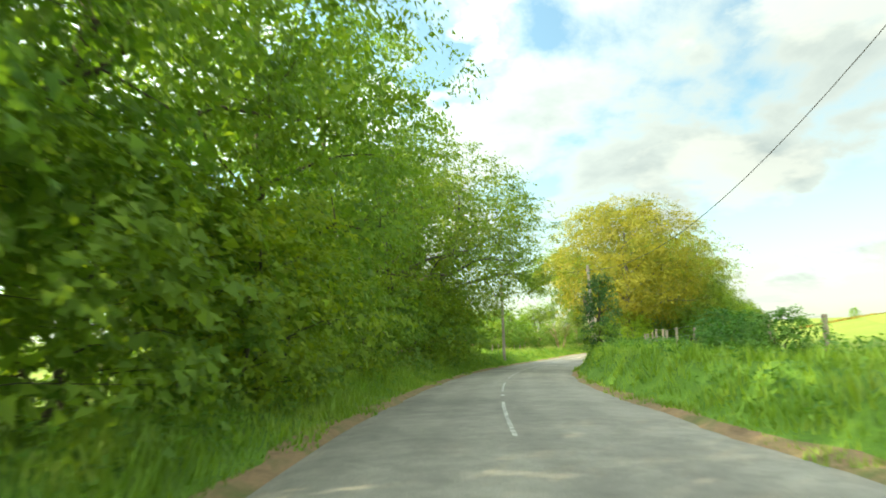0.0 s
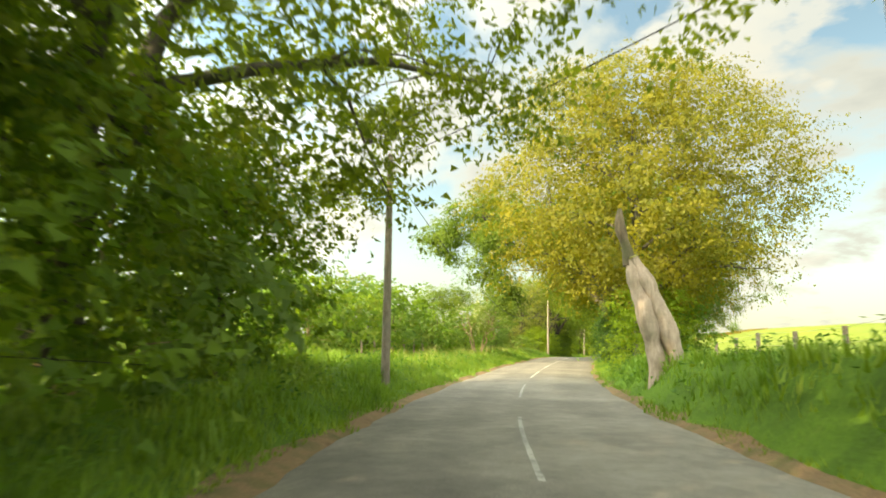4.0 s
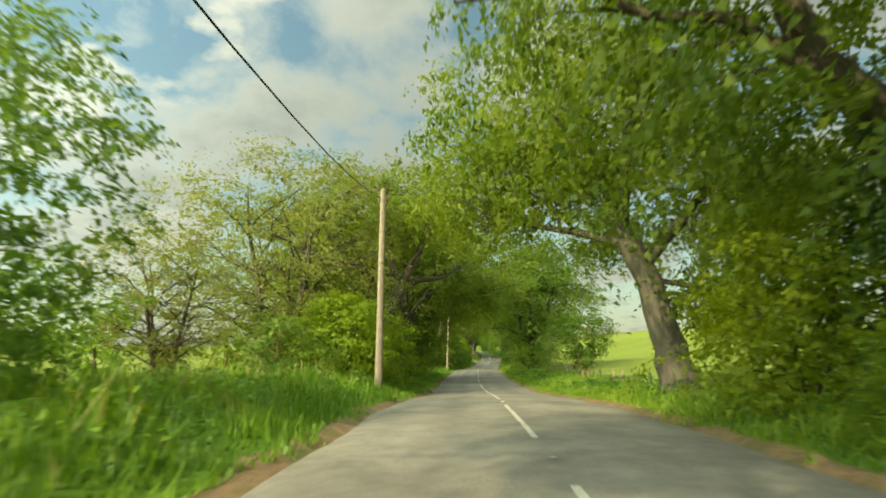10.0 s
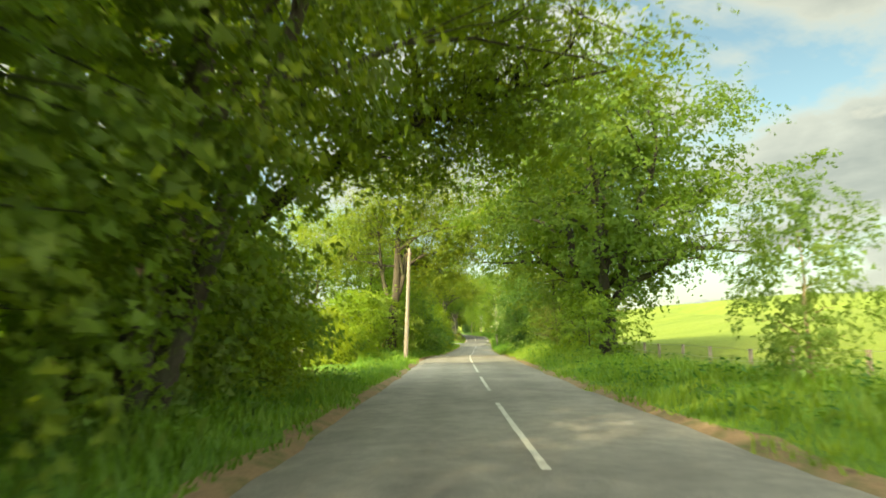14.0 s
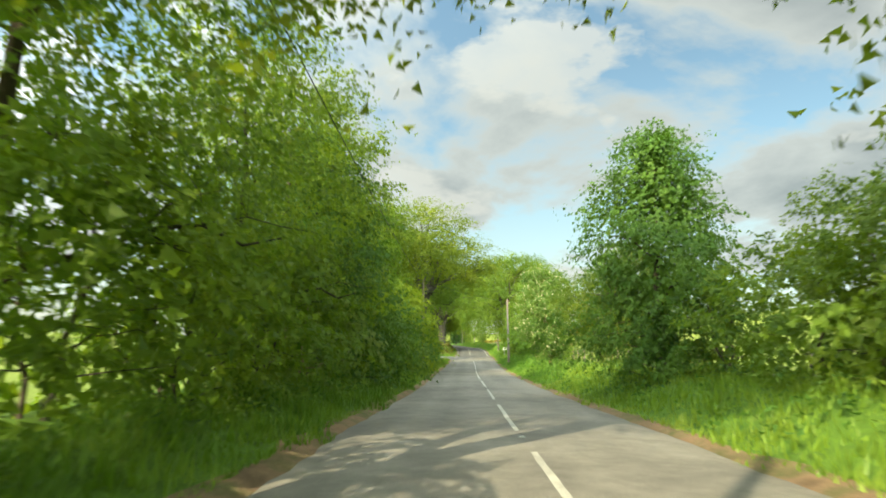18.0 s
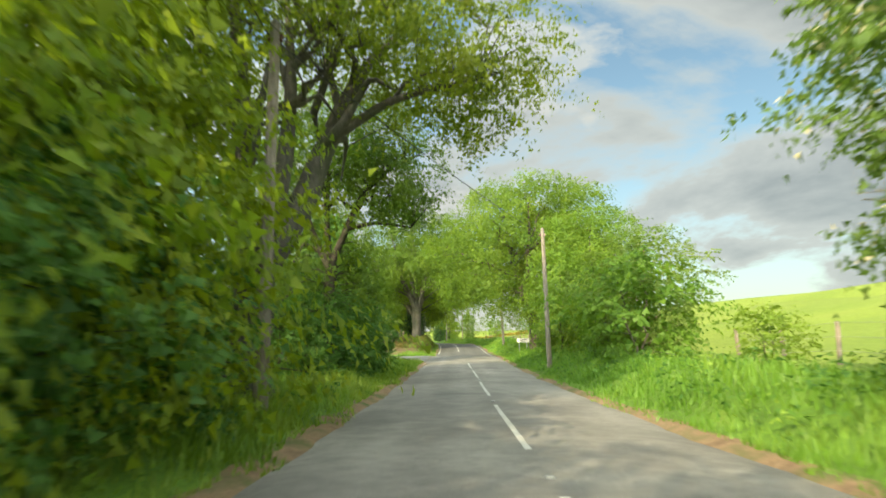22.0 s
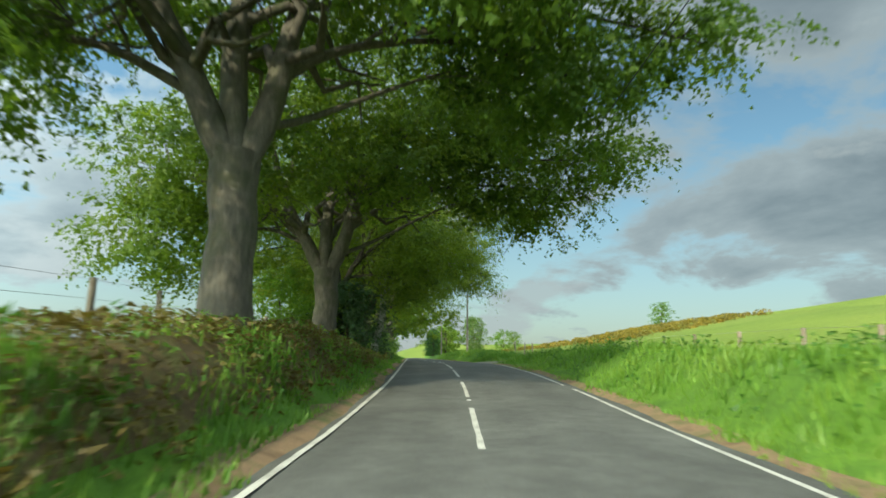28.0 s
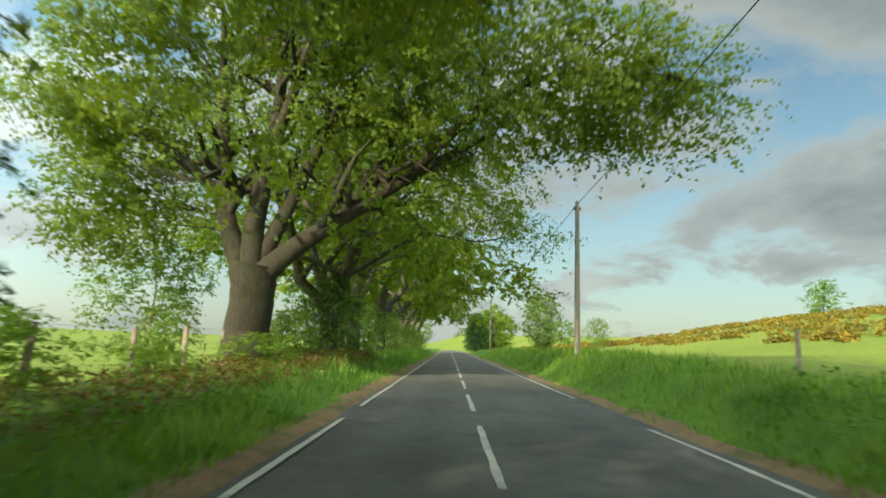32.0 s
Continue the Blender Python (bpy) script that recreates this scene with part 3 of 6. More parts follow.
    trunk, crown, _, _ = leaf_out(rng, paths, cen, axis, outw, count, leaf, leaf_mat, bark, boughs[0][0][3], low, cen[:, 2].max(),
                                  per, core, heart, (clump, flat), hang, upz, 0.75, 0.25, spread)
    return trunk, crown, None


def make_tree(seed, height, radius, bare, girth, count, leaf, leaf_mat, bark, stems=1, limbs=9, shell=0.55, top=0.62,
              pad=(1.0, 0.34), hang=0.25, lean=(0.0, 0.0), ragged=0.22, ratio=0.6, blossom=0, twigs=26, spread=0.65, skirt=0.0, flat=1.0, upz=0.55, droop=0.25, per=12, core=0.12, heart=1.3, forks=0, fork_h=0.3, weep=0.0, splay=0.28, cone=0.0):
    """A tree's meshes: trunk (with its limbs), crown, and blossom where it has any.
    bare: height of the lowest foliage; top: where the crown is widest, as a part of its height."""
    rng = np.random.default_rng(seed)
    base_paths, tips = [], []
    fork = max(bare * 0.9, height * 0.16)
    lx, ly = lean
    for k in range(stems):
        a = k * 2.4 + rng.uniform(0, 1)
        off = 0.0 if stems == 1 else girth * 1.5
        foot = np.array([math.cos(a) * off, math.sin(a) * off, -0.35])
        out = np.array([math.cos(a), math.sin(a), 0]) * (radius * (0.0 if stems == 1 else splay))
        head = np.array([lx, ly, 0.0]) + out + np.array([0, 0, height * 0.86])
        n = 9
        t = np.linspace(0, 1, n)
        p = foot + (head - foot) * t[:, None]
        p[:, :2] += rng.normal(0, 0.10 * girth + 0.05, (n, 2)) * (t * (1.2 - t) * 4)[:, None]
        r = girth * (0.10 + 0.90 * (1 - t) ** 0.8)
        r[0] *= 1.55
        p = np.insert(p, 1, foot + (head - foot) * 0.035, axis=0)
        r = np.insert(r, 1, girth * 1.02)
        boughs = [(p, r)]
        if forks:
            # the trunk divides into several stout boughs
            cut = foot + (head - foot) * fork_h
            n0 = 5
            t0 = np.linspace(0, 1, n0)[:, None]
            p = foot + (cut - foot) * t0
            p = np.insert(p, 1, foot + (cut - foot) * 0.10, axis=0)
            r = girth * np.array([1.5, 1.1, 1.0, 0.95, 0.93, 0.98])
            boughs = []
            for q in range(forks):
                b0 = q * 2 * math.pi / forks + seed + rng.uniform(-0.4, 0.4)
                top_q = head + np.array([math.cos(b0), math.sin(b0), 0]) * radius * rng.uniform(0.22, 0.5) - np.array([0, 0, rng.uniform(0, 0.15) * height])
                bp = bend(rng, cut - np.array([0, 0, 0.25]), top_q, 8, 0.0, 0.14)
                bp[1:-1, :2] += np.array([math.cos(b0), math.sin(b0)]) * radius * 0.06
                boughs.append((bp, girth * (0.74 - 0.10 * (forks > 3)) * np.linspace(1, 0.12, 8) ** 0.9))
            base_paths.append((p, r))
        base_paths.extend(boughs)
        for i in range(limbs):
            f = (i + 0.5) / limbs
            h = fork / height + (0.74 - fork / height) * f ** 1.15
            if forks:
                bp = boughs[i % forks][0]
                g0 = 1 + int(f * 4.5)
                start = bp[g0].copy()
            else:
                start = np.array([np.interp(h, t * 0.86, (foot + (head - foot) * t[:, None])[:, c]) for c in range(3)])
            az = i * 2.39996 + rng.uniform(-0.4, 0.4) + k
            reach = radius * (0.95 - 0.45 * f) * rng.uniform(0.75, 1.05)
            end = start + np.array([math.cos(az) * reach, math.sin(az) * reach, (0.30 + 0.5 * f) * reach * rng.uniform(0.5, 1.2)])
            end[2] = min(end[2], height * 0.93)
            lp = bend(rng, start, end, 7, reach * 0.12, reach * 0.025)
            lr = girth * (0.40 - 0.2 * f) * np.linspace(1, 0.18, 7)
            base_paths.append((lp, lr))
            tips.append(end)
            for q in range(max(2, twigs // limbs)):
                g = rng.integers(2, 6)
                s0 = lp[g]
                d = rng.normal(0, 1, 3) + (end - start) / reach * 0.8
                d[2] = abs(d[2]) * 0.5 - 0.15
                d = d / np.linalg.norm(d) * reach * rng.uniform(0.25, 0.5)
                base_paths.append((bend(rng, s0, s0 + d, 4, 0.05 * reach, reach * 0.02), lr[g] * 0.5 * np.array([1, 0.7, 0.45, 0.2])))
                tips.append(s0 + d)
    # clumps of foliage fill an uneven envelope, thicker towards its outside
    m = max(int(count * (1 - core)) // (SPRAYS * per), 8)
    pick = rng.random((m, 5))
    az = (np.arange(m) * 2.39996 + pick[:, 0] * 1.3) % (2 * math.pi)
    zf = ((np.arange(m) + pick[:, 1]) / m) ** 0.9
    prof = np.where(zf < top, np.sin(np.clip(zf / top, 0, 1) * math.pi / 2) * (1 - skirt) + skirt, np.sqrt(np.clip(1 - ((zf - top) / (1.02 - top)) ** 2, 0, 1)))
    prof = prof * (1 - cone) + cone * np.clip(1.02 - zf, 0, 1) ** 0.85
    lob = 1 + ragged * (np.sin(az * 3 + seed) * 0.5 + np.sin(az * 5 + zf * 7 + seed * 2) * 0.5 + np.sin(zf * 13 + az * 2 + seed) * 0.45)
    rr = radius * prof * lob * (shell + (1 - shell) * pick[:, 2] ** 0.5)
    z = bare + (height - bare) * zf
    z = np.maximum(z - weep * (rr / radius) ** 2, 0.1)
    axis = np.stack([lx * zf, ly * zf, 0 * zf], 1)
    cen = np.stack([rr * np.cos(az), rr * np.sin(az) * flat, z], 1) + axis
    order = rng.permutation(m)
    cen, axis = cen[order], axis[order]
    tip = np.array(tips)
    k = min(len(tip), m // 4)
    if k and bare > 1.0:
        cen[:k] = tip[rng.permutation(len(tip))[:k]]
    outw = cen - axis
    outw[:, 2] = 0.35 * (cen[:, 2] - bare - 0.45 * (height - bare))
    outw /= np.linalg.norm(outw, axis=1)[:, None] + 1e-6
    trunk, crown, pts, nrm = leaf_out(rng, base_paths, cen, axis, outw, count, leaf, leaf_mat, bark, girth, bare, height,
                                      per, core, heart, pad, hang, upz, ratio, droop, spread, twigs > 0)
    bl = None
    if blossom:
        j = rng.integers(0, len(pts), blossom)
        bp = pts[j] + nrm[j] * 0.06 + np.array([0, 0, 0.05])
        bv, bf = leaves(rng, bp, nrm[j], leaf * 0.62, 0.9, 0.0, 0.4)
        bl = mesh_of("blossom", bv, bf, BLOSSOM)
    return trunk, crown, bl


KINDS = {
    # name: (variants, category)
    "beech": ([make_tree(11, 15.5, 8.2, 3.6, 0.42, 60000, 0.172, BEECH, BARK_GREY, core=0.18, heart=1.1, lean=(0.4, 0.3), shell=0.62, pad=(0.9, 0.28), hang=0.35, top=0.4, skirt=0.45, forks=4, fork_h=0.30, limbs=12, weep=0.6, ratio=0.75),
               make_tree(12, 15.5, 8.2, 3.8, 0.42, 60000, 0.172, BEECH, BARK_GREY, core=0.18, heart=1.1, lean=(-0.5, 0.2), ragged=0.28, shell=0.62, pad=(0.9, 0.30), hang=0.3, top=0.42, skirt=0.4, forks=3, fork_h=0.26, limbs=12, weep=0.6, ratio=0.75),
               make_tree(13, 15.5, 8.0, 2.8, 0.42, 64000, 0.17, BEECH, BARK_BROWN, core=0.3, heart=1.1, hang=1.1, shell=0.7, pad=(0.85, 0.5), upz=0.35, droop=0.8, ratio=0.75, top=0.36, skirt=0.5, forks=3, fork_h=0.3, limbs=12, ragged=0.16),
               # beech whose inner shade comes from the darker leaf colour
               make_tree(14, 15.5, 8.0, 2.8, 0.42, 60000, 0.166, OAK_SHADE_LEAF, BARK_BROWN, core=0.36, heart=1.1, hang=1.1, shell=0.7, pad=(0.85, 0.5), upz=0.35, droop=0.8, ratio=0.75, top=0.36, skirt=0.5, forks=3, fork_h=0.3, limbs=12, ragged=0.2)], "tree"),
    # first avenue beech: crown shade is in the darker leaf colour
    "avenue": ([grow(211, [[(0, 0, -0.4, 0.70), (0, 0, 0.6, 0.50), (0, 0, 2.2, 0.45), (0, 0, 3.8, 0.50)],
                            [(-0.1, 0, 3.5, 0.34), (-0.8, 0.1, 4.9, 0.27), (-2.0, 0.4, 7.4, 0.2), (-3.0, 0.8, 12.0, 0.05)],
                            [(0, 0, 3.6, 0.32), (-0.1, 0.3, 5.5, 0.27), (0.1, 0.6, 9.0, 0.19), (-0.2, 1.0, 14.0, 0.05)],
                            [(4.0, -0.2, 7.6, 0.08), (7.4, -2.0, 8.6, 0.05), (11.4, -3.8, 8.0, 0.02)],
                            [(0.1, 0, 3.5, 0.34), (0.7, 0, 4.8, 0.28), (1.0, 0.2, 6.6, 0.24), (2.2, 0.6, 10.0, 0.15), (3.4, 1.0, 13.5, 0.04)],
                            [(0.9, 0.1, 5.8, 0.15), (2.6, 0.6, 7.2, 0.11), (5.4, -0.2, 8.0, 0.07), (8.6, -0.8, 7.6, 0.03)],
                            [(0.5, 0, 4.4, 0.11), (1.9, 0.6, 5.2, 0.08), (4.2, 0.4, 6.6, 0.05), (6.2, 0.2, 7.6, 0.02)],
                            [(-0.7, 0.1, 4.8, 0.12), (-2.4, 0.8, 5.8, 0.09), (-5.0, 1.4, 5.6, 0.03)],
                            [(-0.9, 0.1, 5.4, 0.15), (-3.0, -0.8, 7.0, 0.11), (-5.8, -1.4, 7.4, 0.04)],
                            [(0.0, 0.4, 5.0, 0.16), (0.6, 2.2, 7.0, 0.11), (1.2, 4.6, 9.2, 0.04)]],
                     [(0.3, -0.4, 12.4, 6.2, 5.4, 3.2), (5.2, -0.8, 9.6, 4.2, 3.8, 2.8), (8.4, -0.8, 7.4, 3.0, 2.8, 2.0), (5.8, -3.2, 11.6, 4.2, 4.0, 3.8), (-5.8, 0, 8.0, 3.6, 4.4, 3.0), (-6.2, -0.6, 4.8, 3.2, 3.2, 1.9), (1.0, 4.2, 9.4, 3.8, 2.6, 2.2), (-3.8, 5.6, 8.8, 3.2, 3.0, 2.6), (11.0, -3.4, 8.2, 1.9, 2.2, 1.0), (-1.5, -4.0, 8.4, 4.4, 2.2, 2.6), (3.0, -3.6, 7.4, 2.6, 2.2, 1.8)],
                     122000, 0.19, OAK_SHADE_LEAF, BARK_GREY, clump=0.85, fill=0.4, core=0.1, heart=1.15, hang=0.4),
                make_tree(16, 16, 8.0, 5.8, 0.38, 52000, 0.165, BEECH, BARK_BROWN, lean=(1.0, -0.4), shell=0.6, pad=(1.0, 0.22), hang=0.4, top=0.35, skirt=0.6, forks=4, fork_h=0.20, limbs=18, weep=2.6, twigs=90, ragged=0.32, ratio=0.75, core=0.03),
                make_tree(17, 16, 8.0, 5.4, 0.40, 8500, 0.48, BEECH, BARK_GREY, shell=0.72, pad=(0.9, 0.3), hang=0.4, top=0.35, skirt=0.6, forks=3, fork_h=0.28, limbs=8, weep=2.2, twigs=16)], "tree"),
    "gold": ([make_tree(21, 11.8, 6.5, 2.6, 0.26, 86000, 0.138, BEECH_GOLD, BARK_GREY, heart=1.05, limbs=14, shell=0.6, pad=(0.85, 0.15), top=0.45, ratio=0.75, ragged=0.2, twigs=60, core=0.2, hang=0.35, skirt=0.35)], "tree"),
    "wood": ([make_tree(31, 13, 5.2, 2.4, 0.24, 31000, 0.175, WOOD_LEAF, BARK_BROWN, limbs=9, skirt=0.4, pad=(0.85, 0.28), ratio=0.75, twigs=40),
              make_tree(32, 13, 5.0, 2.0, 0.22, 31000, 0.175, WOOD_LEAF, BARK_BROWN, limbs=9, skirt=0.45, hang=0.4, pad=(0.85, 0.28), ratio=0.75, twigs=40)], "tree"),
    "grove": ([make_tree(36, 13, 5.4, 5.6, 0.17, 20000, 0.165, BEECH, BARK_BROWN, stems=4, limbs=7, skirt=0.6, top=0.4, hang=0.3, pad=(0.9, 0.2), ratio=0.75, twigs=70, ragged=0.35, splay=0.5)], "tree"),
    "oak": ([make_tree(37, 12, 5.6, 2.4, 0.34, 36000, 0.18, OAK_SHADE_LEAF, BARK_DARK, core=0.2, limbs=14, skirt=0.35, top=0.5, forks=4, fork_h=0.22, hang=0.2, pad=(0.9, 0.26), ratio=0.75, twigs=60, ragged=0.32)], "tree"),
    "snag": ([make_tree(38, 8.5, 3.2, 3.2, 0.15, 900, 0.17, OAK_SHADE_LEAF, BARK_BROWN, limbs=7, twigs=22, forks=3, fork_h=0.2, lean=(1.0, 0.0), ratio=0.75)], "tree"),
    # shade on this tree is put in by its darker leaf
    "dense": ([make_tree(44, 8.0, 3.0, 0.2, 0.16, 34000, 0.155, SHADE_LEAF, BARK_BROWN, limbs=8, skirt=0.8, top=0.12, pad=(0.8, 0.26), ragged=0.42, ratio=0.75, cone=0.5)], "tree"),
    "small": ([make_tree(41, 7.5, 3.0, 0.3, 0.12, 7600, 0.215, WOOD_LEAF, BARK_BROWN, limbs=7, skirt=0.5, top=0.45, pad=(0.75, 0.28), ragged=0.34, ratio=0.75),
               make_tree(42, 7.5, 3.1, 0.6, 0.12, 11000, 0.17, THORN_LEAF, BARK_THORN, limbs=7, skirt=0.45, pad=(0.75, 0.26), ragged=0.36, ratio=0.75, twigs=34)], "tree"),
    "bush": ([make_tree(51, 3.6, 2.3, 0.0, 0.05, 4300, 0.168, WOOD_LEAF, BARK_BROWN, stems=2, limbs=3, skirt=0.7, top=0.4, twigs=6, pad=(0.7, 0.26), ragged=0.36, ratio=0.75),
              make_tree(52, 3.6, 2.2, 0.0, 0.05, 4300, 0.168, WOOD_LEAF, BARK_BROWN, stems=2, limbs=3, skirt=0.65, top=0.5, twigs=6, pad=(0.7, 0.26), ragged=0.4, ratio=0.75),
              make_tree(53, 3.4, 2.3, 0.0, 0.05, 3300, 0.2, THORN_LEAF, BARK_THORN, stems=2, limbs=3, skirt=0.7, top=0.4, twigs=6, pad=(0.7, 0.26), ragged=0.4, ratio=0.75),
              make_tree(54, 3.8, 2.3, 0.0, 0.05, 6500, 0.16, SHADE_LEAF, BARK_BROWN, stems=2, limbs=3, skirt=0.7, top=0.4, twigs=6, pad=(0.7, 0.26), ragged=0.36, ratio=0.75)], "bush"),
    "yellow": ([make_tree(61, 4.0, 2.4, 0.0, 0.05, 9000, 0.146, YELLOW_LEAF, BARK_BROWN, stems=3, limbs=4, skirt=0.5, top=0.3, twigs=8, hang=0.25, pad=(0.8, 0.06), ragged=0.36, ratio=0.7, shell=0.35),
                make_tree(62, 4.0, 2.5, 0.0, 0.05, 9000, 0.146, YELLOW_LEAF, BARK_BROWN, stems=3, limbs=4, skirt=0.6, top=0.22, twigs=8, hang=0.3, pad=(0.85, 0.08), ragged=0.4, ratio=0.7, shell=0.3)], "bush"),
    "thorn": ([make_tree(71, 4.6, 2.8, 2.2, 0.10, 4800, 0.15, THORN_LEAF, BARK_THORN, stems=5, limbs=4, blossom=700, twigs=16, shell=0.5, pad=(0.6, 0.2), ragged=0.35, ratio=0.75, splay=0.62),
               make_tree(73, 4.6, 2.4, 1.0, 0.12, 9500, 0.14, OAK_SHADE_LEAF, BARK_THORN, stems=2, limbs=5, twigs=22, shell=0.5, pad=(0.6, 0.2), ragged=0.35, ratio=0.75)], "tree"),
    "may": ([make_tree(72, 9.0, 3.3, 1.0, 0.15, 23000, 0.18, THORN_LEAF, BARK_THORN, limbs=8, blossom=1500, skirt=0.3, top=0.4, shell=0.4, pad=(0.65, 0.3), ratio=0.75, lean=(-0.8, 0))], "tree"),
    "twiggy": ([make_tree(81, 10, 6.2, 1.4, 0.2, 26000, 0.15, TWIG_LEAF, BARK_BROWN, stems=3, limbs=11, twigs=150, core=0.06, shell=0.45, pad=(0.9, 0.26), hang=0.1, ratio=0.75)], "tree"),
    "ivy": ([make_tree(91, 7.5, 2.1, 0.2, 0.22, 8000, 0.18, DARK_LEAF, BARK_BROWN, limbs=9, skirt=0.7, top=0.3, pad=(0.6, 0.4), ratio=0.75)], "tree"),
    "fir": ([make_tree(95, 6.0, 2.6, 0.2, 0.16, 9500, 0.22, NEEDLE, BARK_BROWN, limbs=10, skirt=0.9, top=0.15, hang=0.5, ratio=0.4, pad=(1.0, 0.2))], "tree"),
    "scrub": ([make_tree(111, 3.8, 2.4, 0.0, 0.05, 3200, 0.2, THORN_LEAF, BARK_THORN, stems=2, limbs=3, skirt=0.65, top=0.45, twigs=6, pad=(0.75, 0.26), ragged=0.42, ratio=0.75),
               make_tree(112, 3.8, 2.4, 0.0, 0.05, 3200, 0.2, WOOD_LEAF, BARK_BROWN, stems=2, limbs=3, skirt=0.6, top=0.5, twigs=6, pad=(0.75, 0.26), ragged=0.42, ratio=0.75)], "bush"),
    "far": ([make_tree(101, 10, 5.0, 0.6, 0.3, 2600, 0.6, WOOD_LEAF, BARK_BROWN, limbs=5, skirt=0.5, twigs=6, pad=(1.3, 0.6)),
             make_tree(102, 9, 5.5, 0.4, 0.3, 2600, 0.6, BEECH, BARK_BROWN, limbs=5, skirt=0.5, twigs=6, pad=(1.3, 0.6))], "tree"),
    # trees with a shape of their own
    "knobbly": ([grow(201, [[(0, 0, -0.3, 0.42), (0.1, 0, 1.2, 0.32), (0.5, 0, 3.0, 0.30), (1.3, 0.2, 5.1, 0.33)],
                            [(0.15, 0, 1.6, 0.28), (-0.6, 0.1, 3.2, 0.24), (-0.5, 0.3, 5.5, 0.2), (-1.2, 0.5, 9.5, 0.08)],
                            [(1.3, 0.2, 5.0, 0.22), (2.2, 1.0, 5.6, 0.16), (3.4, 2.2, 5.7, 0.11), (5.0, 3.4, 6.9, 0.03)],
                            [(1.2, 0.2, 5.0, 0.24), (2.2, 0.6, 6.6, 0.2), (3.0, 1.0, 9.5, 0.07)],
                            [(1.2, 0.1, 4.9, 0.22), (0.8, -0.4, 7.0, 0.17), (0.5, -1.0, 11.0, 0.05)]],
                     [(0.0, 0.0, 9.6, 4.4, 4.2, 2.4), (2.6, 1.5, 9.6, 3.4, 3.4, 2.2), (-3.0, 1.0, 7.2, 2.6, 3.0, 1.8), (-2.5, 0, 4.0, 2.2, 2.6, 1.5)],
                     46000, 0.145, BEECH, BARK_BROWN, fill=0.3, core=0.04)], "tree"),
    "darkstem": ([grow(202, [[(0, 0, -0.3, 0.40), (0, 0, 1.5, 0.33), (0.05, 0, 4.5, 0.28), (0.2, 0.1, 8.5, 0.18), (0.3, 0.2, 12.5, 0.05)],
                             [(-0.1, 0.1, 2.2, 0.2), (-0.75, 0.3, 4.0, 0.18), (-0.8, 0.4, 7.5, 0.14), (-1.2, 0.6, 12.0, 0.04)],
                             [(0.1, 0.2, 3.2, 0.18), (1.0, 1.0, 5.0, 0.15), (2.6, 2.0, 7.6, 0.1), (4.4, 3.0, 8.6, 0.03)],
                             [(0.1, -0.1, 3.8, 0.14), (1.2, -0.8, 5.4, 0.11), (3.0, -1.2, 6.6, 0.05)],
                             [(0.0, 0.3, 2.6, 0.16), (0.5, 1.6, 5.0, 0.12), (0.8, 3.0, 9.0, 0.04)]],
                      [(0.3, 0.5, 10.6, 4.4, 4.4, 2.8), (2.6, 1.8, 7.4, 3.2, 3.6, 2.4), (1.6, 3.5, 4.2, 2.0, 2.8, 2.4), (-2.6, 1.5, 9.0, 2.6, 3.4, 2.2), (-3.4, -2.2, 6.4, 2.2, 2.8, 2.6), (0.6, 2.0, 1.8, 1.3, 2.2, 1.6)],
                      62000, 0.158, OAK_SHADE_LEAF, BARK_DARK, fill=0.4, core=0.05)], "tree"),
    "forked": ([grow(203, [[(0, 0, -0.4, 0.66), (0, 0, 0.6, 0.48), (0, 0, 2.2, 0.46), (0.05, 0, 3.4, 0.52)],
                           [(-0.15, 0, 3.0, 0.34), (-0.45, 0.2, 4.6, 0.27), (-0.5, 0.4, 7.5, 0.22), (-1.4, 0.8, 12.0, 0.06)],
                           [(0.05, 0.1, 3.1, 0.32), (0.45, 0.6, 4.8, 0.25), (0.5, 1.2, 7.5, 0.18), (-0.2, 2.4, 11.8, 0.05)],
                           [(0.2, 0, 3.0, 0.38), (0.9, 0.8, 4.5, 0.32), (1.3, 2.0, 6.8, 0.27), (2.0, 3.4, 9.5, 0.14), (3.4, 4.8, 11.5, 0.04)],
                           [(-0.5, 0.3, 6.2, 0.16), (-2.0, -0.6, 7.6, 0.12), (-4.2, -1.0, 9.0, 0.04)],
                           [(1.2, 1.8, 6.4, 0.16), (3.0, 1.6, 7.6, 0.12), (5.2, 1.4, 8.0, 0.04)]],
                    [(0.2, 0.5, 11.4, 5.4, 5.2, 2.6), (4.0, 2.6, 9.4, 3.6, 4.0, 1.9), (-4.0, -0.5, 8.6, 3.0, 4.0, 2.2), (0.5, -4.0, 9.0, 3.4, 2.6, 2.0), (4.8, 1.8, 7.8, 1.8, 2.6, 0.8)],
                    70000, 0.15, BEECH, BARK_GREY, fill=0.35, core=0.03, clump=0.95, flat=0.2)], "tree"),
    "ivyoak": ([grow(204, [[(0, 0, -0.3, 0.36), (0, 0, 1.0, 0.29), (0, 0, 3.4, 0.26), (0.05, 0, 4.6, 0.25)],
                           [(0, 0, 4.3, 0.19), (-0.9, 0.2, 5.8, 0.15), (-1.7, 0.4, 8.0, 0.1), (-2.4, 0.6, 10.6, 0.03)],
                           [(0, 0, 4.4, 0.17), (-0.3, 0.3, 6.5, 0.13), (-0.2, 0.4, 10.8, 0.04)],
                           [(0.05, 0, 4.4, 0.18), (0.7, 0.1, 5.9, 0.14), (1.2, 0.2, 7.2, 0.12), (2.8, 0.5, 8.8, 0.07), (4.0, 0.8, 9.2, 0.03)],
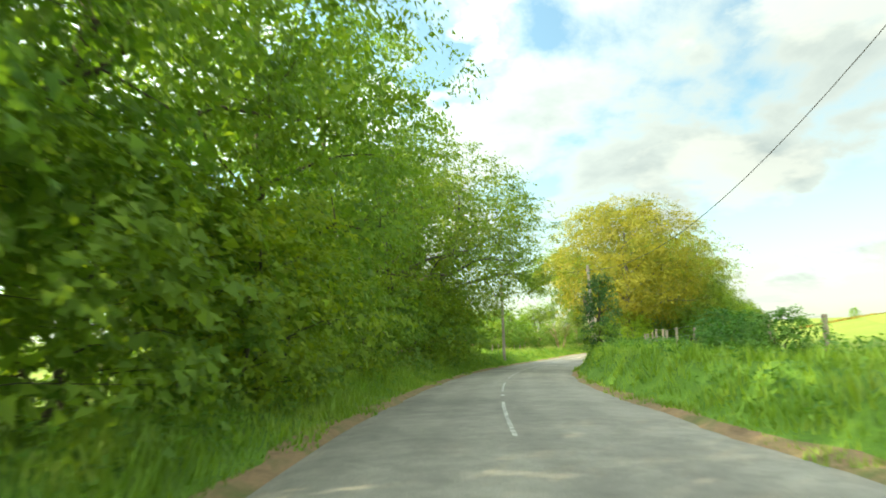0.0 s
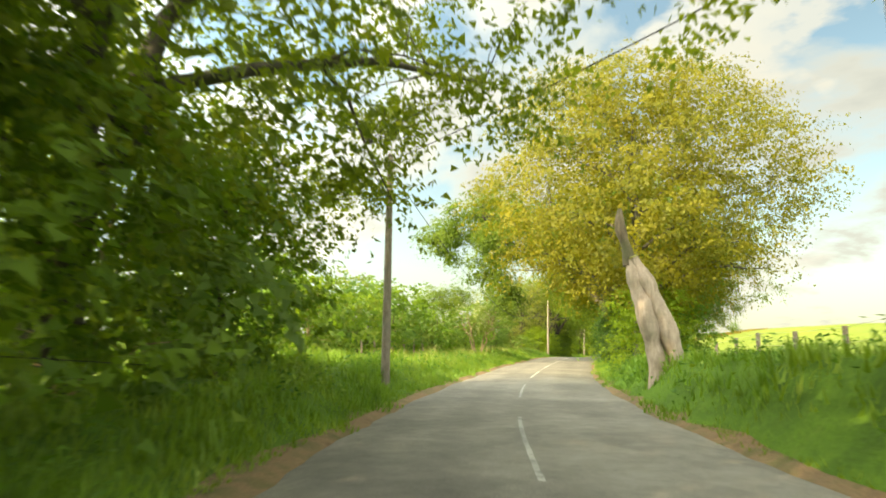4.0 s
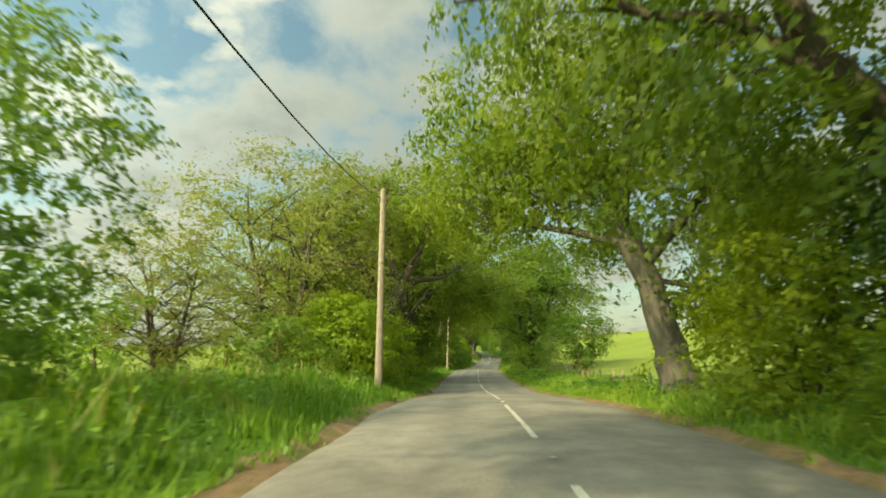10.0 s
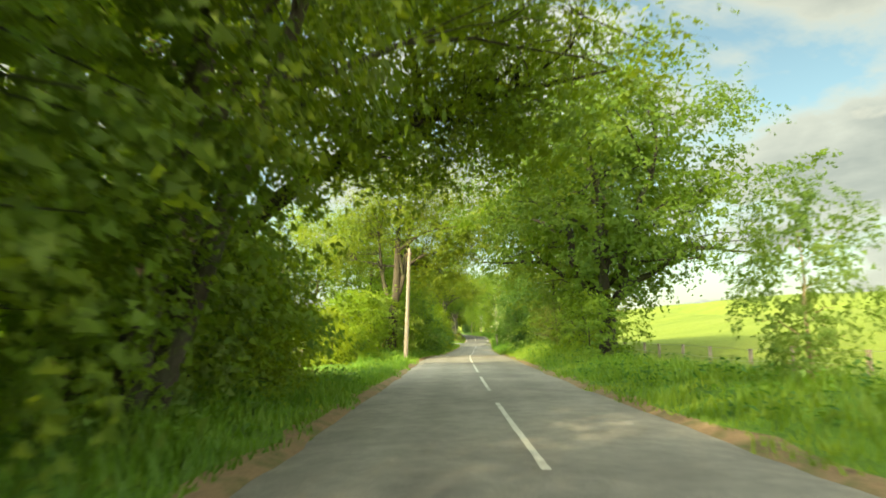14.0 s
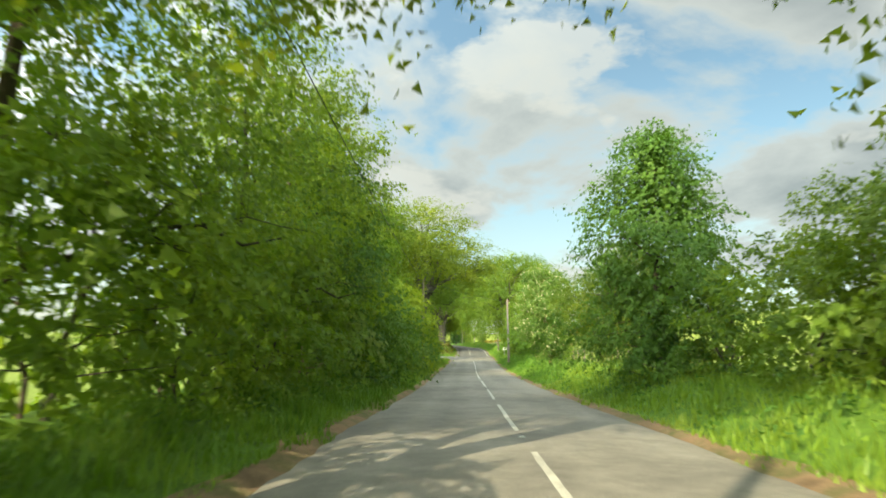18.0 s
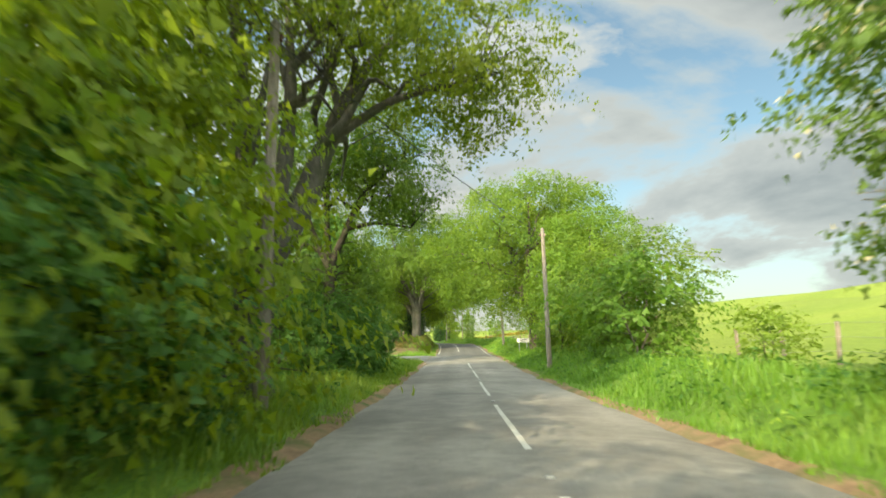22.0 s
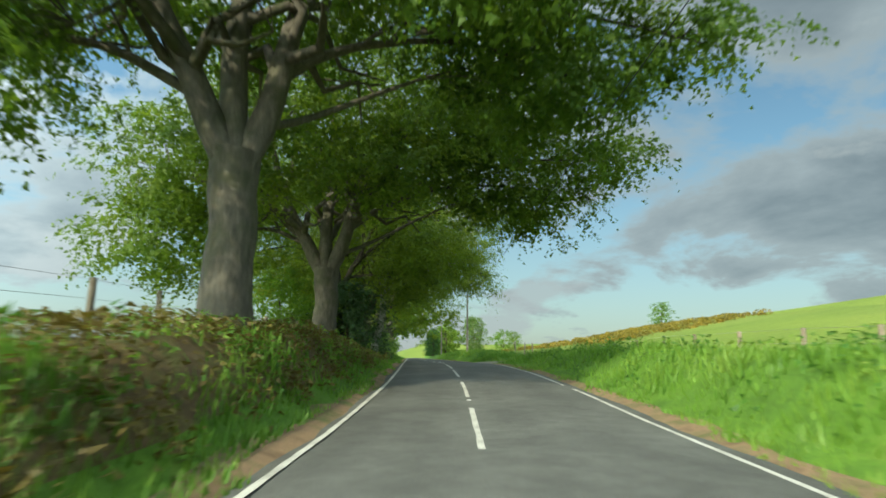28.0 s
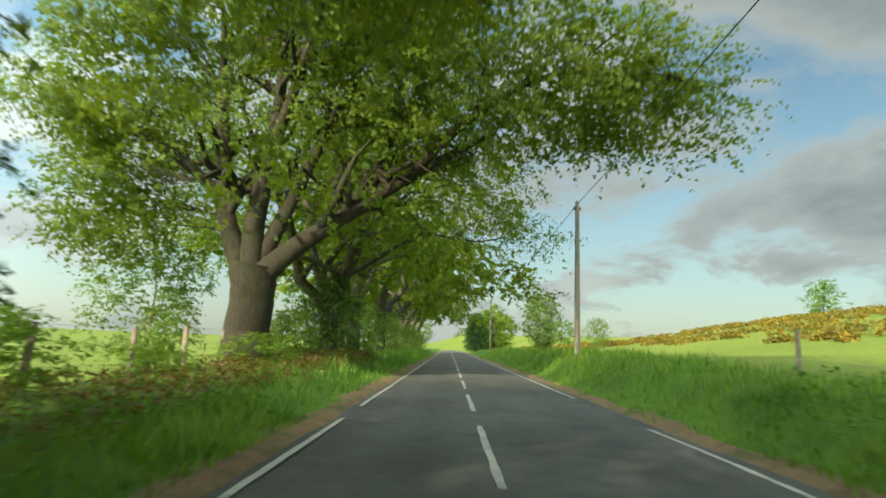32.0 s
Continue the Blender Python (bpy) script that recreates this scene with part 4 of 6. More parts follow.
                           [(0.7, 0.1, 5.9, 0.1), (2.0, 0.2, 6.2, 0.07), (3.6, 0.4, 6.0, 0.03)],
                           [(-0.5, 0.1, 5.0, 0.1), (-2.4, -0.3, 5.8, 0.07), (-4.0, -0.6, 5.4, 0.03)]],
                    [(0.0, 0.0, 9.6, 4.0, 3.8, 2.2), (2.8, 0.5, 7.8, 2.6, 3.0, 1.7), (-3.2, 0, 6.8, 2.6, 3.0, 2.0), (0.4, 1.4, 4.0, 1.6, 1.8, 1.6), (-1.6, -0.6, 3.0, 1.8, 1.6, 1.4)],
                    56000, 0.145, OAK_SHADE_LEAF, BARK_DARK, fill=0.4, core=0.04, clump=0.8)], "tree"),
    "twinstem": ([grow(205, [[(0, 0, -0.3, 0.36), (0.1, 0, 2.0, 0.28), (0.35, 0, 3.6, 0.27), (0.45, 0.1, 6.0, 0.19), (0.6, 0.2, 12.0, 0.05)],
                             [(0.3, 0, 3.3, 0.22), (0.8, 0.2, 4.6, 0.19), (1.05, 0.4, 7.0, 0.15), (1.8, 1.0, 11.5, 0.04)],
                             [(0.25, 0, 2.9, 0.16), (-0.5, 0.3, 4.4, 0.13), (-0.9, 0.5, 8.5, 0.06)],
                             [(0.9, 0.3, 5.6, 0.12), (2.4, 0.8, 6.6, 0.09), (4.6, 1.4, 6.4, 0.03)],
                             [(0.5, 0.1, 6.6, 0.12), (2.2, -0.6, 7.8, 0.08), (5.0, -1.2, 8.0, 0.03)],
                             [(0.4, 0.2, 5.4, 0.1), (1.4, 1.8, 6.0, 0.08), (3.6, 3.6, 5.6, 0.03)]],
                      [(0.5, 0.4, 10.4, 4.6, 4.4, 2.6), (3.4, 0.8, 7.2, 3.0, 3.6, 1.2), (5.6, 1.0, 8.6, 3.0, 4.4, 1.6), (-3.0, 0.4, 7.4, 2.8, 3.6, 2.0), (2.6, 3.2, 5.6, 2.2, 2.4, 1.2)],
                      70000, 0.146, BEECH, BARK_BROWN, fill=0.3, core=0.02, clump=1.0, flat=0.14)], "tree"),
    "leaner": ([grow(206, [[(0.7, 0.1, -0.4, 0.95), (0.35, 0, 0.5, 0.58), (0.0, 0, 1.9, 0.44), (-0.3, 0, 3.4, 0.39), (-0.85, 0.1, 4.8, 0.36)],
                           [(-0.8, 0.1, 4.6, 0.27), (-1.3, 0.3, 6.2, 0.22), (-2.2, 0.6, 9.0, 0.12), (-3.2, 1.0, 12.0, 0.04)],
                           [(-0.4, 0, 4.2, 0.24), (0.45, 0, 5.2, 0.2), (1.2, 0.1, 6.0, 0.15), (3.2, 0.4, 8.0, 0.05)],
                           [(-0.8, 0.1, 4.7, 0.18), (-2.4, 0.3, 5.2, 0.12), (-4.8, 0.6, 5.6, 0.04)],
                           [(-0.1, 0.1, 3.6, 0.1), (1.6, 0.4, 3.4, 0.07), (3.6, 0.8, 2.6, 0.03)],
                           [(-1.0, 0.2, 5.2, 0.18), (-1.2, -1.6, 7.4, 0.13), (-1.4, -3.6, 10.0, 0.05)],
                           [(-0.8, 0.1, 4.8, 0.16), (-0.7, 3.6, 7.0, 0.1), (-0.2, 8.4, 7.2, 0.03)]],
                    [(-1.4, 0.2, 9.6, 5.6, 5.2, 3.4), (-5.0, 0.6, 6.9, 3.2, 4.2, 1.7), (3.6, 0.6, 6.6, 3.4, 4.0, 2.2), (-0.2, 7.6, 6.6, 3.0, 2.4, 1.2), (2.6, 1.2, 3.4, 2.2, 2.6, 1.1)],
                    72000, 0.158, BEECH, BARK_GREY, fill=0.4, core=0.12)], "tree"),
    "archbough": ([grow(208, [[(0, 0, -0.4, 0.95), (0, 0, 0.7, 0.72), (0, 0, 2.2, 0.68), (0.05, 0, 3.3, 0.74)],
                              [(-0.2, 0, 3.0, 0.42), (-1.0, 0.1, 4.6, 0.32), (-1.35, 0.2, 7.0, 0.27), (-1.9, 0.3, 12.5, 0.07)],
                              [(0.0, 0, 3.1, 0.44), (-0.1, 0.2, 5.2, 0.36), (0.4, 0.4, 8.5, 0.26), (0.3, 0.6, 13.0, 0.06)],
                              [(0.35, 0, 2.9, 0.46), (1.3, 0.3, 4.0, 0.36), (2.9, 0.6, 5.2, 0.3), (4.8, 0.9, 6.6, 0.24), (8.0, 1.4, 8.6, 0.08)],
                              [(0.2, 0.1, 3.3, 0.3), (0.9, 0.4, 5.2, 0.26), (1.9, 0.8, 8.0, 0.2), (3.4, 1.4, 12.0, 0.05)],
                              [(-1.2, 0.1, 5.6, 0.2), (-3.4, 0.0, 7.4, 0.15), (-5.6, -0.2, 8.0, 0.04)],
                              [(2.9, 0.6, 5.3, 0.2), (3.8, 1.6, 7.4, 0.15), (5.0, 2.4, 10.6, 0.04)],
                              [(4.8, 0.9, 6.5, 0.2), (7.0, -0.8, 8.4, 0.14), (9.6, -2.4, 9.4, 0.08), (12.6, -3.6, 8.6, 0.03)],
                              [(0.2, 0.3, 7.0, 0.22), (1.6, -1.2, 10.0, 0.16), (3.4, -3.0, 15.0, 0.05)]],
                       [(0.4, 0.5, 14.0, 6.4, 5.4, 3.2), (5.0, 0.6, 10.0, 4.6, 4.8, 2.8), (-5.0, 0, 9.6, 3.8, 4.4, 3.2), (9.6, -2.4, 9.0, 4.2, 3.8, 2.2), (12.0, -3.4, 8.0, 2.4, 2.8, 1.3), (4.4, -3.0, 13.4, 5.0, 4.4, 2.8), (-4.6, -0.5, 5.2, 2.4, 2.6, 1.8)],
                       116000, 0.178, OAK_SHADE_LEAF, BARK_DARK, fill=0.35, core=0.06)], "tree"),
    "paleleaner": ([grow(209, [[(-0.35, 0, -0.4, 0.52), (-0.25, 0, 0.4, 0.34), (0.0, 0, 1.6, 0.27), (0.4, 0, 3.0, 0.26), (0.45, 0.1, 5.0, 0.25), (0.35, 0.2, 7.0, 0.22)],
                               [(0.35, 0.2, 6.2, 0.2), (1.4, 0.3, 8.0, 0.16), (3.2, 0.6, 11.0, 0.04)],
                               [(0.3, 0.2, 6.6, 0.2), (-0.8, 0.5, 8.6, 0.15), (-1.8, 0.8, 12.0, 0.04)],
                               [(0.4, 0.1, 5.2, 0.16), (2.4, 0.5, 6.6, 0.12), (5.4, 0.9, 7.4, 0.04)],
                               [(0.35, 0.2, 6.0, 0.16), (2.0, 3.0, 7.2, 0.11), (6.0, 5.4, 8.8, 0.04)]],
                        [(0.4, 0.2, 11.0, 5.0, 5.0, 2.6), (4.4, 0.6, 8.0, 3.4, 4.4, 1.8), (6.6, 3.5, 9.2, 3.2, 5.0, 2.2), (2.6, 5.6, 7.6, 4.0, 3.6, 1.9), (-3.4, 0.4, 8.2, 3.0, 4.0, 2.0)],
                        76000, 0.156, BEECH, BARK_PALE, fill=0.4, core=0.06)], "tree"),
    # deep shade inside this beech's crown is put into its leaf colour
    "overarch": ([grow(210, [[(0, 0, -0.4, 0.62), (0, 0, 0.8, 0.45), (-0.15, 0, 3.0, 0.40), (-0.4, 0, 4.5, 0.42)],
                             [(-0.3, 0, 4.3, 0.3), (0.5, 0.2, 6.4, 0.25), (0.9, 0.6, 9.0, 0.17), (1.2, 0.8, 13.0, 0.05)],
                             [(-0.4, 0, 4.2, 0.32), (-2.0, 0.5, 5.8, 0.26), (-4.4, 1.4, 8.0, 0.19), (-7.6, 2.8, 9.6, 0.12), (-13.0, 4.0, 10.2, 0.03)],
                             [(-0.3, 0, 4.4, 0.24), (-1.2, -1.8, 7.4, 0.18), (-2.6, -3.6, 11.0, 0.05)],
                             [(0.1, 0.2, 3.6, 0.22), (-0.6, 2.6, 6.2, 0.16), (-2.0, 5.2, 8.8, 0.04)],
                             [(0.1, 0, 3.8, 0.2), (2.4, -0.6, 5.4, 0.14), (5.0, -1.2, 6.4, 0.04)],
                             [(-7.4, 2.7, 9.4, 0.09), (-8.6, 3.8, 7.6, 0.06), (-8.0, 4.8, 5.2, 0.02)]],
                      [(0.6, 0.3, 10.4, 5.4, 5.6, 4.6), (-3.4, 0.2, 9.4, 2.6, 4.4, 3.6), (-9.6, 3.6, 8.4, 3.0, 2.6, 3.1), (-8.2, 4.5, 5.2, 1.6, 1.5, 1.3), (-13.4, 4.0, 10.4, 2.4, 2.2, 2.2), (-9.6, 2.6, 12.0, 3.8, 3.0, 2.4), (-6.4, 1.4, 10.4, 3.8, 3.4, 2.6),
                       (-2.6, 4.4, 6.6, 2.8, 3.0, 2.4), (3.2, -0.6, 5.6, 4.0, 4.4, 3.4), (0.4, 2.8, 3.4, 2.2, 2.8, 2.6)],
                      116000, 0.172, OAK_SHADE_LEAF, BARK_BROWN, fill=0.4, core=0.28, hang=0.45)], "tree"),
    "canopy": ([grow(213, [[(0, 0, -0.4, 0.5), (0, 0, 0.8, 0.36), (0.1, 0, 2.4, 0.33), (0.3, 0, 3.8, 0.32)],
                           [(0.3, 0, 3.6, 0.26), (1.8, 0, 5.2, 0.22), (4.8, 0.3, 7.2, 0.15), (9.2, 0.5, 8.4, 0.03)],
                           [(0.2, 0, 3.2, 0.2), (-0.4, -1.0, 4.6, 0.17), (0.8, -2.2, 5.3, 0.13), (2.8, -3.2, 5.7, 0.04)],
                           [(0.3, 0, 3.7, 0.24), (0.4, 0.4, 6.4, 0.18), (0.8, 0.8, 12.0, 0.05)],
                           [(0.2, 0, 3.5, 0.2), (-1.4, 0.2, 5.6, 0.15), (-3.4, 0.4, 9.0, 0.04)],
                           [(0.1, -0.2, 3.0, 0.14), (-1.0, -1.4, 3.9, 0.11), (-0.2, -2.6, 4.7, 0.08), (-1.6, -4.0, 5.3, 0.03)]],
                    [(4.0, 0, 9.6, 4.8, 4.4, 3.2), (7.0, 0.5, 7.6, 2.8, 3.4, 2.0), (3.4, 0.2, 6.4, 2.4, 2.6, 1.3), (-2.6, 0, 8.2, 3.2, 4.0, 2.8), (3.4, 1.0, 12.2, 4.4, 4.0, 2.0)],
                    62000, 0.16, BEECH, BARK_DARK, fill=0.35, core=0.05, hang=0.35)], "tree"),
    "shadestem": ([grow(212, [[(0.3, 0, -0.4, 0.55), (0.2, 0, 0.8, 0.40), (0.1, 0, 3.0, 0.36), (0.0, 0, 5.0, 0.34), (-0.7, 0.1, 7.0, 0.28), (-1.5, 0.2, 9.6, 0.2), (-2.0, 0.4, 13.5, 0.05)],
                              [(0.1, 0, 3.8, 0.2), (0.8, 0.2, 5.6, 0.18), (1.6, 0.5, 7.0, 0.15), (3.2, 0.8, 11.5, 0.04)],
                              [(0.9, 0.2, 5.8, 0.14), (3.0, 0.4, 8.0, 0.11), (6.4, 0.4, 10.0, 0.08), (11.6, 0.2, 9.8, 0.02)],
                              [(-0.3, 0, 5.8, 0.15), (-2.6, 0.2, 7.4, 0.1), (-5.6, 0.4, 6.8, 0.03)],
                              [(0.6, 0.2, 5.2, 0.13), (2.6, 1.2, 5.6, 0.09), (6.2, 2.4, 5.0, 0.03)]],
                       [(0.2, 0.2, 12.0, 5.4, 5.0, 3.0), (4.8, 0.8, 8.2, 3.4, 4.2, 2.9), (4.6, 2.4, 5.4, 2.8, 3.2, 1.7), (9.6, 0.3, 9.9, 2.6, 2.0, 1.2), (-4.4, 0, 7.8, 3.0, 3.6, 2.4), (-5.0, 0.5, 5.0, 1.9, 2.4, 1.4)],
                       84000, 0.165, BEECH, BARK_DARK, fill=0.35, core=0.03, hang=0.4)], "tree"),
}
PARTNAMES = ("trunk", "crown", "blossom")


def tree(kind, s, l, size=1.0, turn=0.0, label="", variant=0, wide=1.0, group="", sink=0.08, name="", lift=0.0):
    sets, cat = KINDS[kind]
    trunk, crown, bl = sets[variant % len(sets)]
    p = spot(s, l, sink)
    p.z += lift
    m = Matrix.Translation(p) @ Matrix.Rotation(yaw_at(s) + radians(turn), 4, "Z") @ Matrix.Diagonal((size * wide, size * wide, size, 1))
    ob = thing(name or (cat if kind != "thorn" else "hawthorn"), m, label, cat, group)
    for nm, me in zip(PARTNAMES, (trunk, crown, bl)):
        if me is not None:
            child(nm, me, ob)
    return ob

# ---------------------------------------------------------------- ground and road
COLS = np.array([-60, -48, -38, -30, -24, -19, -15, -12, -10, -8.5, -7.3, -6.3, -5.5, -4.8, -4.2, -3.7, -3.2, -2.85, -2.42, -2.12, -1.95,
                 3.7, 3.9, 4.12, 4.55, 5.1, 5.6, 6.1, 6.6, 7.2, 8, 9, 10.5, 12.5, 15, 18, 22, 27, 33, 40, 48, 60.0])


def build_ground():
    ss = np.arange(S_FIRST, S_LAST + 0.1, 1.0)
    S, L = np.meshgrid(ss, COLS, indexing="ij")
    # ragged edge between dirt and grass
    jag = 0.22 * np.sin(S * 1.9 + 3 * np.sin(S * 0.37)) + 0.14 * np.sin(S * 2.7 + 1) * np.sin(S * 0.23)
    L2 = L + np.where((np.abs(L + 2.42) < 0.01) | (np.abs(L - 4.12) < 0.01), jag * 0.7, 0)
    x, y, z = ground(S, L2)
    z = z - np.where(np.abs(L) > 59, 6.0, 0)
    mid = (COLS[1:] + COLS[:-1]) / 2
    idx = np.zeros((len(ss) - 1, len(COLS) - 1), int)
    idx[:, (mid > -2.42) & (mid < 4.12)] = 1
    idx[:, (mid < -8.5) | (mid > 9.5)] = 2
    sm = (ss[1:] + ss[:-1])[:, None] / 2
    idx = np.where((sm > 268) & (sm < 312) & (mid[None, :] > -8.0) & (mid[None, :] < -2.7), 3, idx)
    me = mesh_of("ground", np.stack([x, y, z], -1).reshape(-1, 3), grid_faces(len(ss), len(COLS)), [VERGE, DIRT, FIELD, BANK], idx.ravel(), True)
    near = tagged(new("ground_near", me), "grassy verges, red-brown roadside dirt and pasture along the lane", "ground", kind="structure")
    # the country round about, out to the horizon
    g = np.concatenate([-np.geomspace(4000, 12, 70), np.arange(-8, 9, 8.0), np.geomspace(12, 4000, 70)])
    X, Y = np.meshgrid(g + 70, g + 150, indexing="ij")
    cs = np.arange(-70, 521, 4.0)
    cx, cy = line_x(cs), line_y(cs)
    d2 = (X[..., None] - cx) ** 2 + (Y[..., None] - cy) ** 2
    k = d2.argmin(-1)
    tx, ty = heading(cs)
    dist = np.sqrt(d2.min(-1))
    side = np.sign((X - cx[k]) * ty[k] - (Y - cy[k]) * tx[k])
    near_z = line_z(cs[k]) + rise(cs[k], np.where(dist < 9, 9 * side, dist * side))
    Z = near_z - 2.2 * (1 - smooth(50, 60, dist))
    me = mesh_of("country", np.stack([X, Y, Z], -1).reshape(-1, 3), grid_faces(len(g), len(g)), FIELD, smooth_faces=True)
    tagged(new("ground", me), "open green pasture rolling away to the horizon", "ground", kind="structure")
    return near


build_ground()


def centre(s):
    return np.interp(s, (0, 60, 100, 240, 255, 272, 320, 520), (0.7, 0.82, 0.95, 1.05, 0.85, 0.4, 0.5, 0.5))


def build_road():
    ss = np.arange(S_FIRST, S_LAST + 0.1, 0.6)
    across = np.linspace(0, 1, 13)
    l0 = EDGE_L + 0.05 * np.sin(ss * 1.3 + 2 * np.sin(ss * 0.4)) + 0.03 * np.sin(ss * 5.1) 
    l1 = EDGE_R + 0.06 * np.sin(ss * 1.1 + 1.0) + 0.03 * np.sin(ss * 4.3)
    L = l0[:, None] + (l1 - l0)[:, None] * across
    S = np.repeat(ss[:, None], 13, 1)
    x, y = plan(S, L)
    z = line_z(S) + 0.05 * (1 - (2 * across - 1) ** 2)[None, :] - 0.03 + 0.006 * np.sin(S * 0.8 + L)
    z[:, 0] -= 0.05
    z[:, -1] -= 0.05
    me = mesh_of("road", np.stack([x, y, z], -1).reshape(-1, 3), grid_faces(len(ss), 13), ASPHALT, smooth_faces=True)
    at = me.attributes.new("across", "FLOAT", "POINT")
    at.data.foreach_set("value", np.tile(across, len(ss)).astype(np.float32))
    # from about s = 264: newer surface with shade put into its tone
    at = me.attributes.new("resurfaced_shade", "FLOAT", "POINT")
    at.data.foreach_set("value", np.repeat(smooth(264, 269, ss + 0.6 * np.sin(ss)), 13).astype(np.float32))
    return tagged(new("road", me), "worn grey asphalt country lane with frayed edges", "road", kind="structure")


ROAD = build_road()


def road_z(s, l):
    a = (np.asarray(l, float) - EDGE_L) / (EDGE_R - EDGE_L)
    return line_z(s) + 0.05 * (1 - (2 * a - 1) ** 2) - 0.03 + 0.006 * np.sin(np.asarray(s) * 0.8 + l)


def strip(name, s0, s1, off, width, mat, label, seed, lift=0.006):
    """A painted line along the lane, with worn, uneven edges."""
    rng = np.random.default_rng(seed)
    ss = np.arange(s0, s1 + 0.01, 0.3)
    c = off(ss) if callable(off) else np.full(len(ss), off)
    w = width / 2 * rng.uniform(0.72, 1.08, (2, len(ss)))
    L = np.stack([c - w[0], c + w[1]], 1)
    S = np.repeat(ss[:, None], 2, 1)
    x, y = plan(S, L)
    me = mesh_of(name, np.stack([x, y, road_z(S, L) + lift], -1).reshape(-1, 3), grid_faces(len(ss), 2), mat)
    ob = new(name, me)
    ob.parent = ROAD
    if label:
        tagged(ob, label)
    return ob


marks = [(s, 6.2) for s in (-11, -1, 8.6, 18.5, 30, 41, 52)] + [(63.2 + 9.6 * k, 6.6) for k in range(9)] + [(149.5, 6.2), (158, 6.2)]
marks += [(166.2 + 8.8 * k, 6.3) for k in range(10)] + [(281 + 6.3 * k, 4.4) for k in range(30)]
for n, (s0, ln) in enumerate(marks):
    strip("centre_mark", s0, s0 + ln, centre, 0.08 if s0 < 60 else 0.10, WORN_PAINT if s0 < 60 else PAINT, "", n)
for n, (s0, s1) in enumerate([(273, 277), (278.5, 308), (309, 330), (332, 372), (374, 430)]):
    strip("edge_line", s0, s1, -1.72, 0.10, PAINT, "thin worn white edge line", 100 + n)
for n, (s0, s1) in enumerate([(268, 290), (291, 309), (324, 330), (336, 380), (384, 430)]):
    strip("edge_line", s0, s1, 3.32, 0.10, PAINT, "thin worn white edge line", 120 + n)
for n in range(8):
    strip("edge_line", 246.5 + n * 2.0, 247.6 + n * 2.0, -2.0 if n > 1 else -1.7, 0.08, PAINT, "broken white edge line across a side road", 140 + n)


def side_road():
    ll = np.concatenate([np.arange(1.5, 8, 0.5), np.arange(8, 60, 2.0)])
    wid = 2.5 + 5.2 * np.exp(-(ll - 1.5) / 2.2)
    S = 260.6 + np.linspace(-1, 1, 9)[None, :] * wid[:, None]
    Ln = np.repeat(-ll[:, None], 9, 1)
    x, y, z = ground(S, Ln)
    flat = line_z(260.6) * np.ones_like(z)
    z = np.where(ll[:, None] < 1.8, road_z(S, np.full_like(S, EDGE_L)) + 0.012, z + 0.05)
    me = mesh_of("side_road", np.stack([x, y, z], -1).reshape(-1, 3), grid_faces(len(ll), 9), ASPHALT, smooth_faces=True)
    tagged(new("side_road", me), "worn asphalt side road joining the lane", "road", kind="structure")
    for n in range(5):
        for q, row in enumerate((4.6, 5.1)):
            a = 255.2 + n * 1.1
            b = a + 0.6
            vx, vy, vz = ground(np.array([a, b, b, a]), np.array([-row, -row, -row - 0.22, -row - 0.22]))
            ob = new("give_way_mark", mesh_of("give_way_mark", np.stack([vx, vy, vz + 0.062], -1), [[0, 1, 2, 3]], PAINT))
            ob.parent = ROAD


side_road()


def gravel_apron():
    ll = np.arange(3.5, 14.1, 0.7)
    wid = 2.0 + 4.0 * np.exp(-(ll - 3.5) / 2.0)
    S = 316.2 + np.linspace(-1, 1, 9)[None, :] * wid[:, None]
    L = np.repeat(ll[:, None], 9, 1)
    x, y, z = ground(S, L)
    z = np.where(L < 3.7, road_z(S, np.full_like(S, EDGE_R)) + 0.0, z + 0.05)
    me = mesh_of("field_track", np.stack([x, y, z], -1).reshape(-1, 3), grid_faces(len(ll), 9), GRAVEL, smooth_faces=True)
    tagged(new("field_track", me), "pale gravel field entrance beside the lane", "road", kind="structure")


gravel_apron()


def road_stud(s):
    m = Matrix.Translation((*map(float, plan(s, centre(s))), float(road_z(s, centre(s))))) @ Matrix.Rotation(yaw_at(s), 4, "Z")
    ob = thing("road_stud", m, "small white reflecting stud set in the road's centre", "road stud", "studs along the lane")
    child("housing", STUD[0], ob)
    child("reflector", STUD[1], ob, "pale glass reflector")


bm = bmesh.new()
box(bm, (0.10, 0.11, 0.03), (0, 0, 0.006), bevel=0.01)
bm2 = bmesh.new()
box(bm2, (0.075, 0.02, 0.016), (0, -0.052, 0.016), bevel=0.004)
STUD = (from_bm(bm, "housing", STEEL), from_bm(bm2, "reflector", GLASS_STUD))
for s in (16.8, 28.2, 39, 71.3, 80.8, 90.4, 100, 109.6, 119, 128.4, 137.7, 165, 174.2, 182.9, 200, 208.7, 217.3, 226.2, 235.2, 243.9, 286.6, 299.2, 311.8):
    road_stud(s)

# ---------------------------------------------------------------- trees, stretch by stretch
rng = random.Random(5)


def hedge(s0, s1, l, step, kind, lo, hi, label, group="", jitter=0.5, wide=1.0):
    s = s0
    while s <= s1:
        tree(kind, s + rng.uniform(-0.4, 0.4), l + rng.uniform(-jitter, jitter), rng.uniform(lo, hi), rng.uniform(0, 360), label, rng.randrange(3), wide * rng.uniform(0.9, 1.12), group)
        s += step


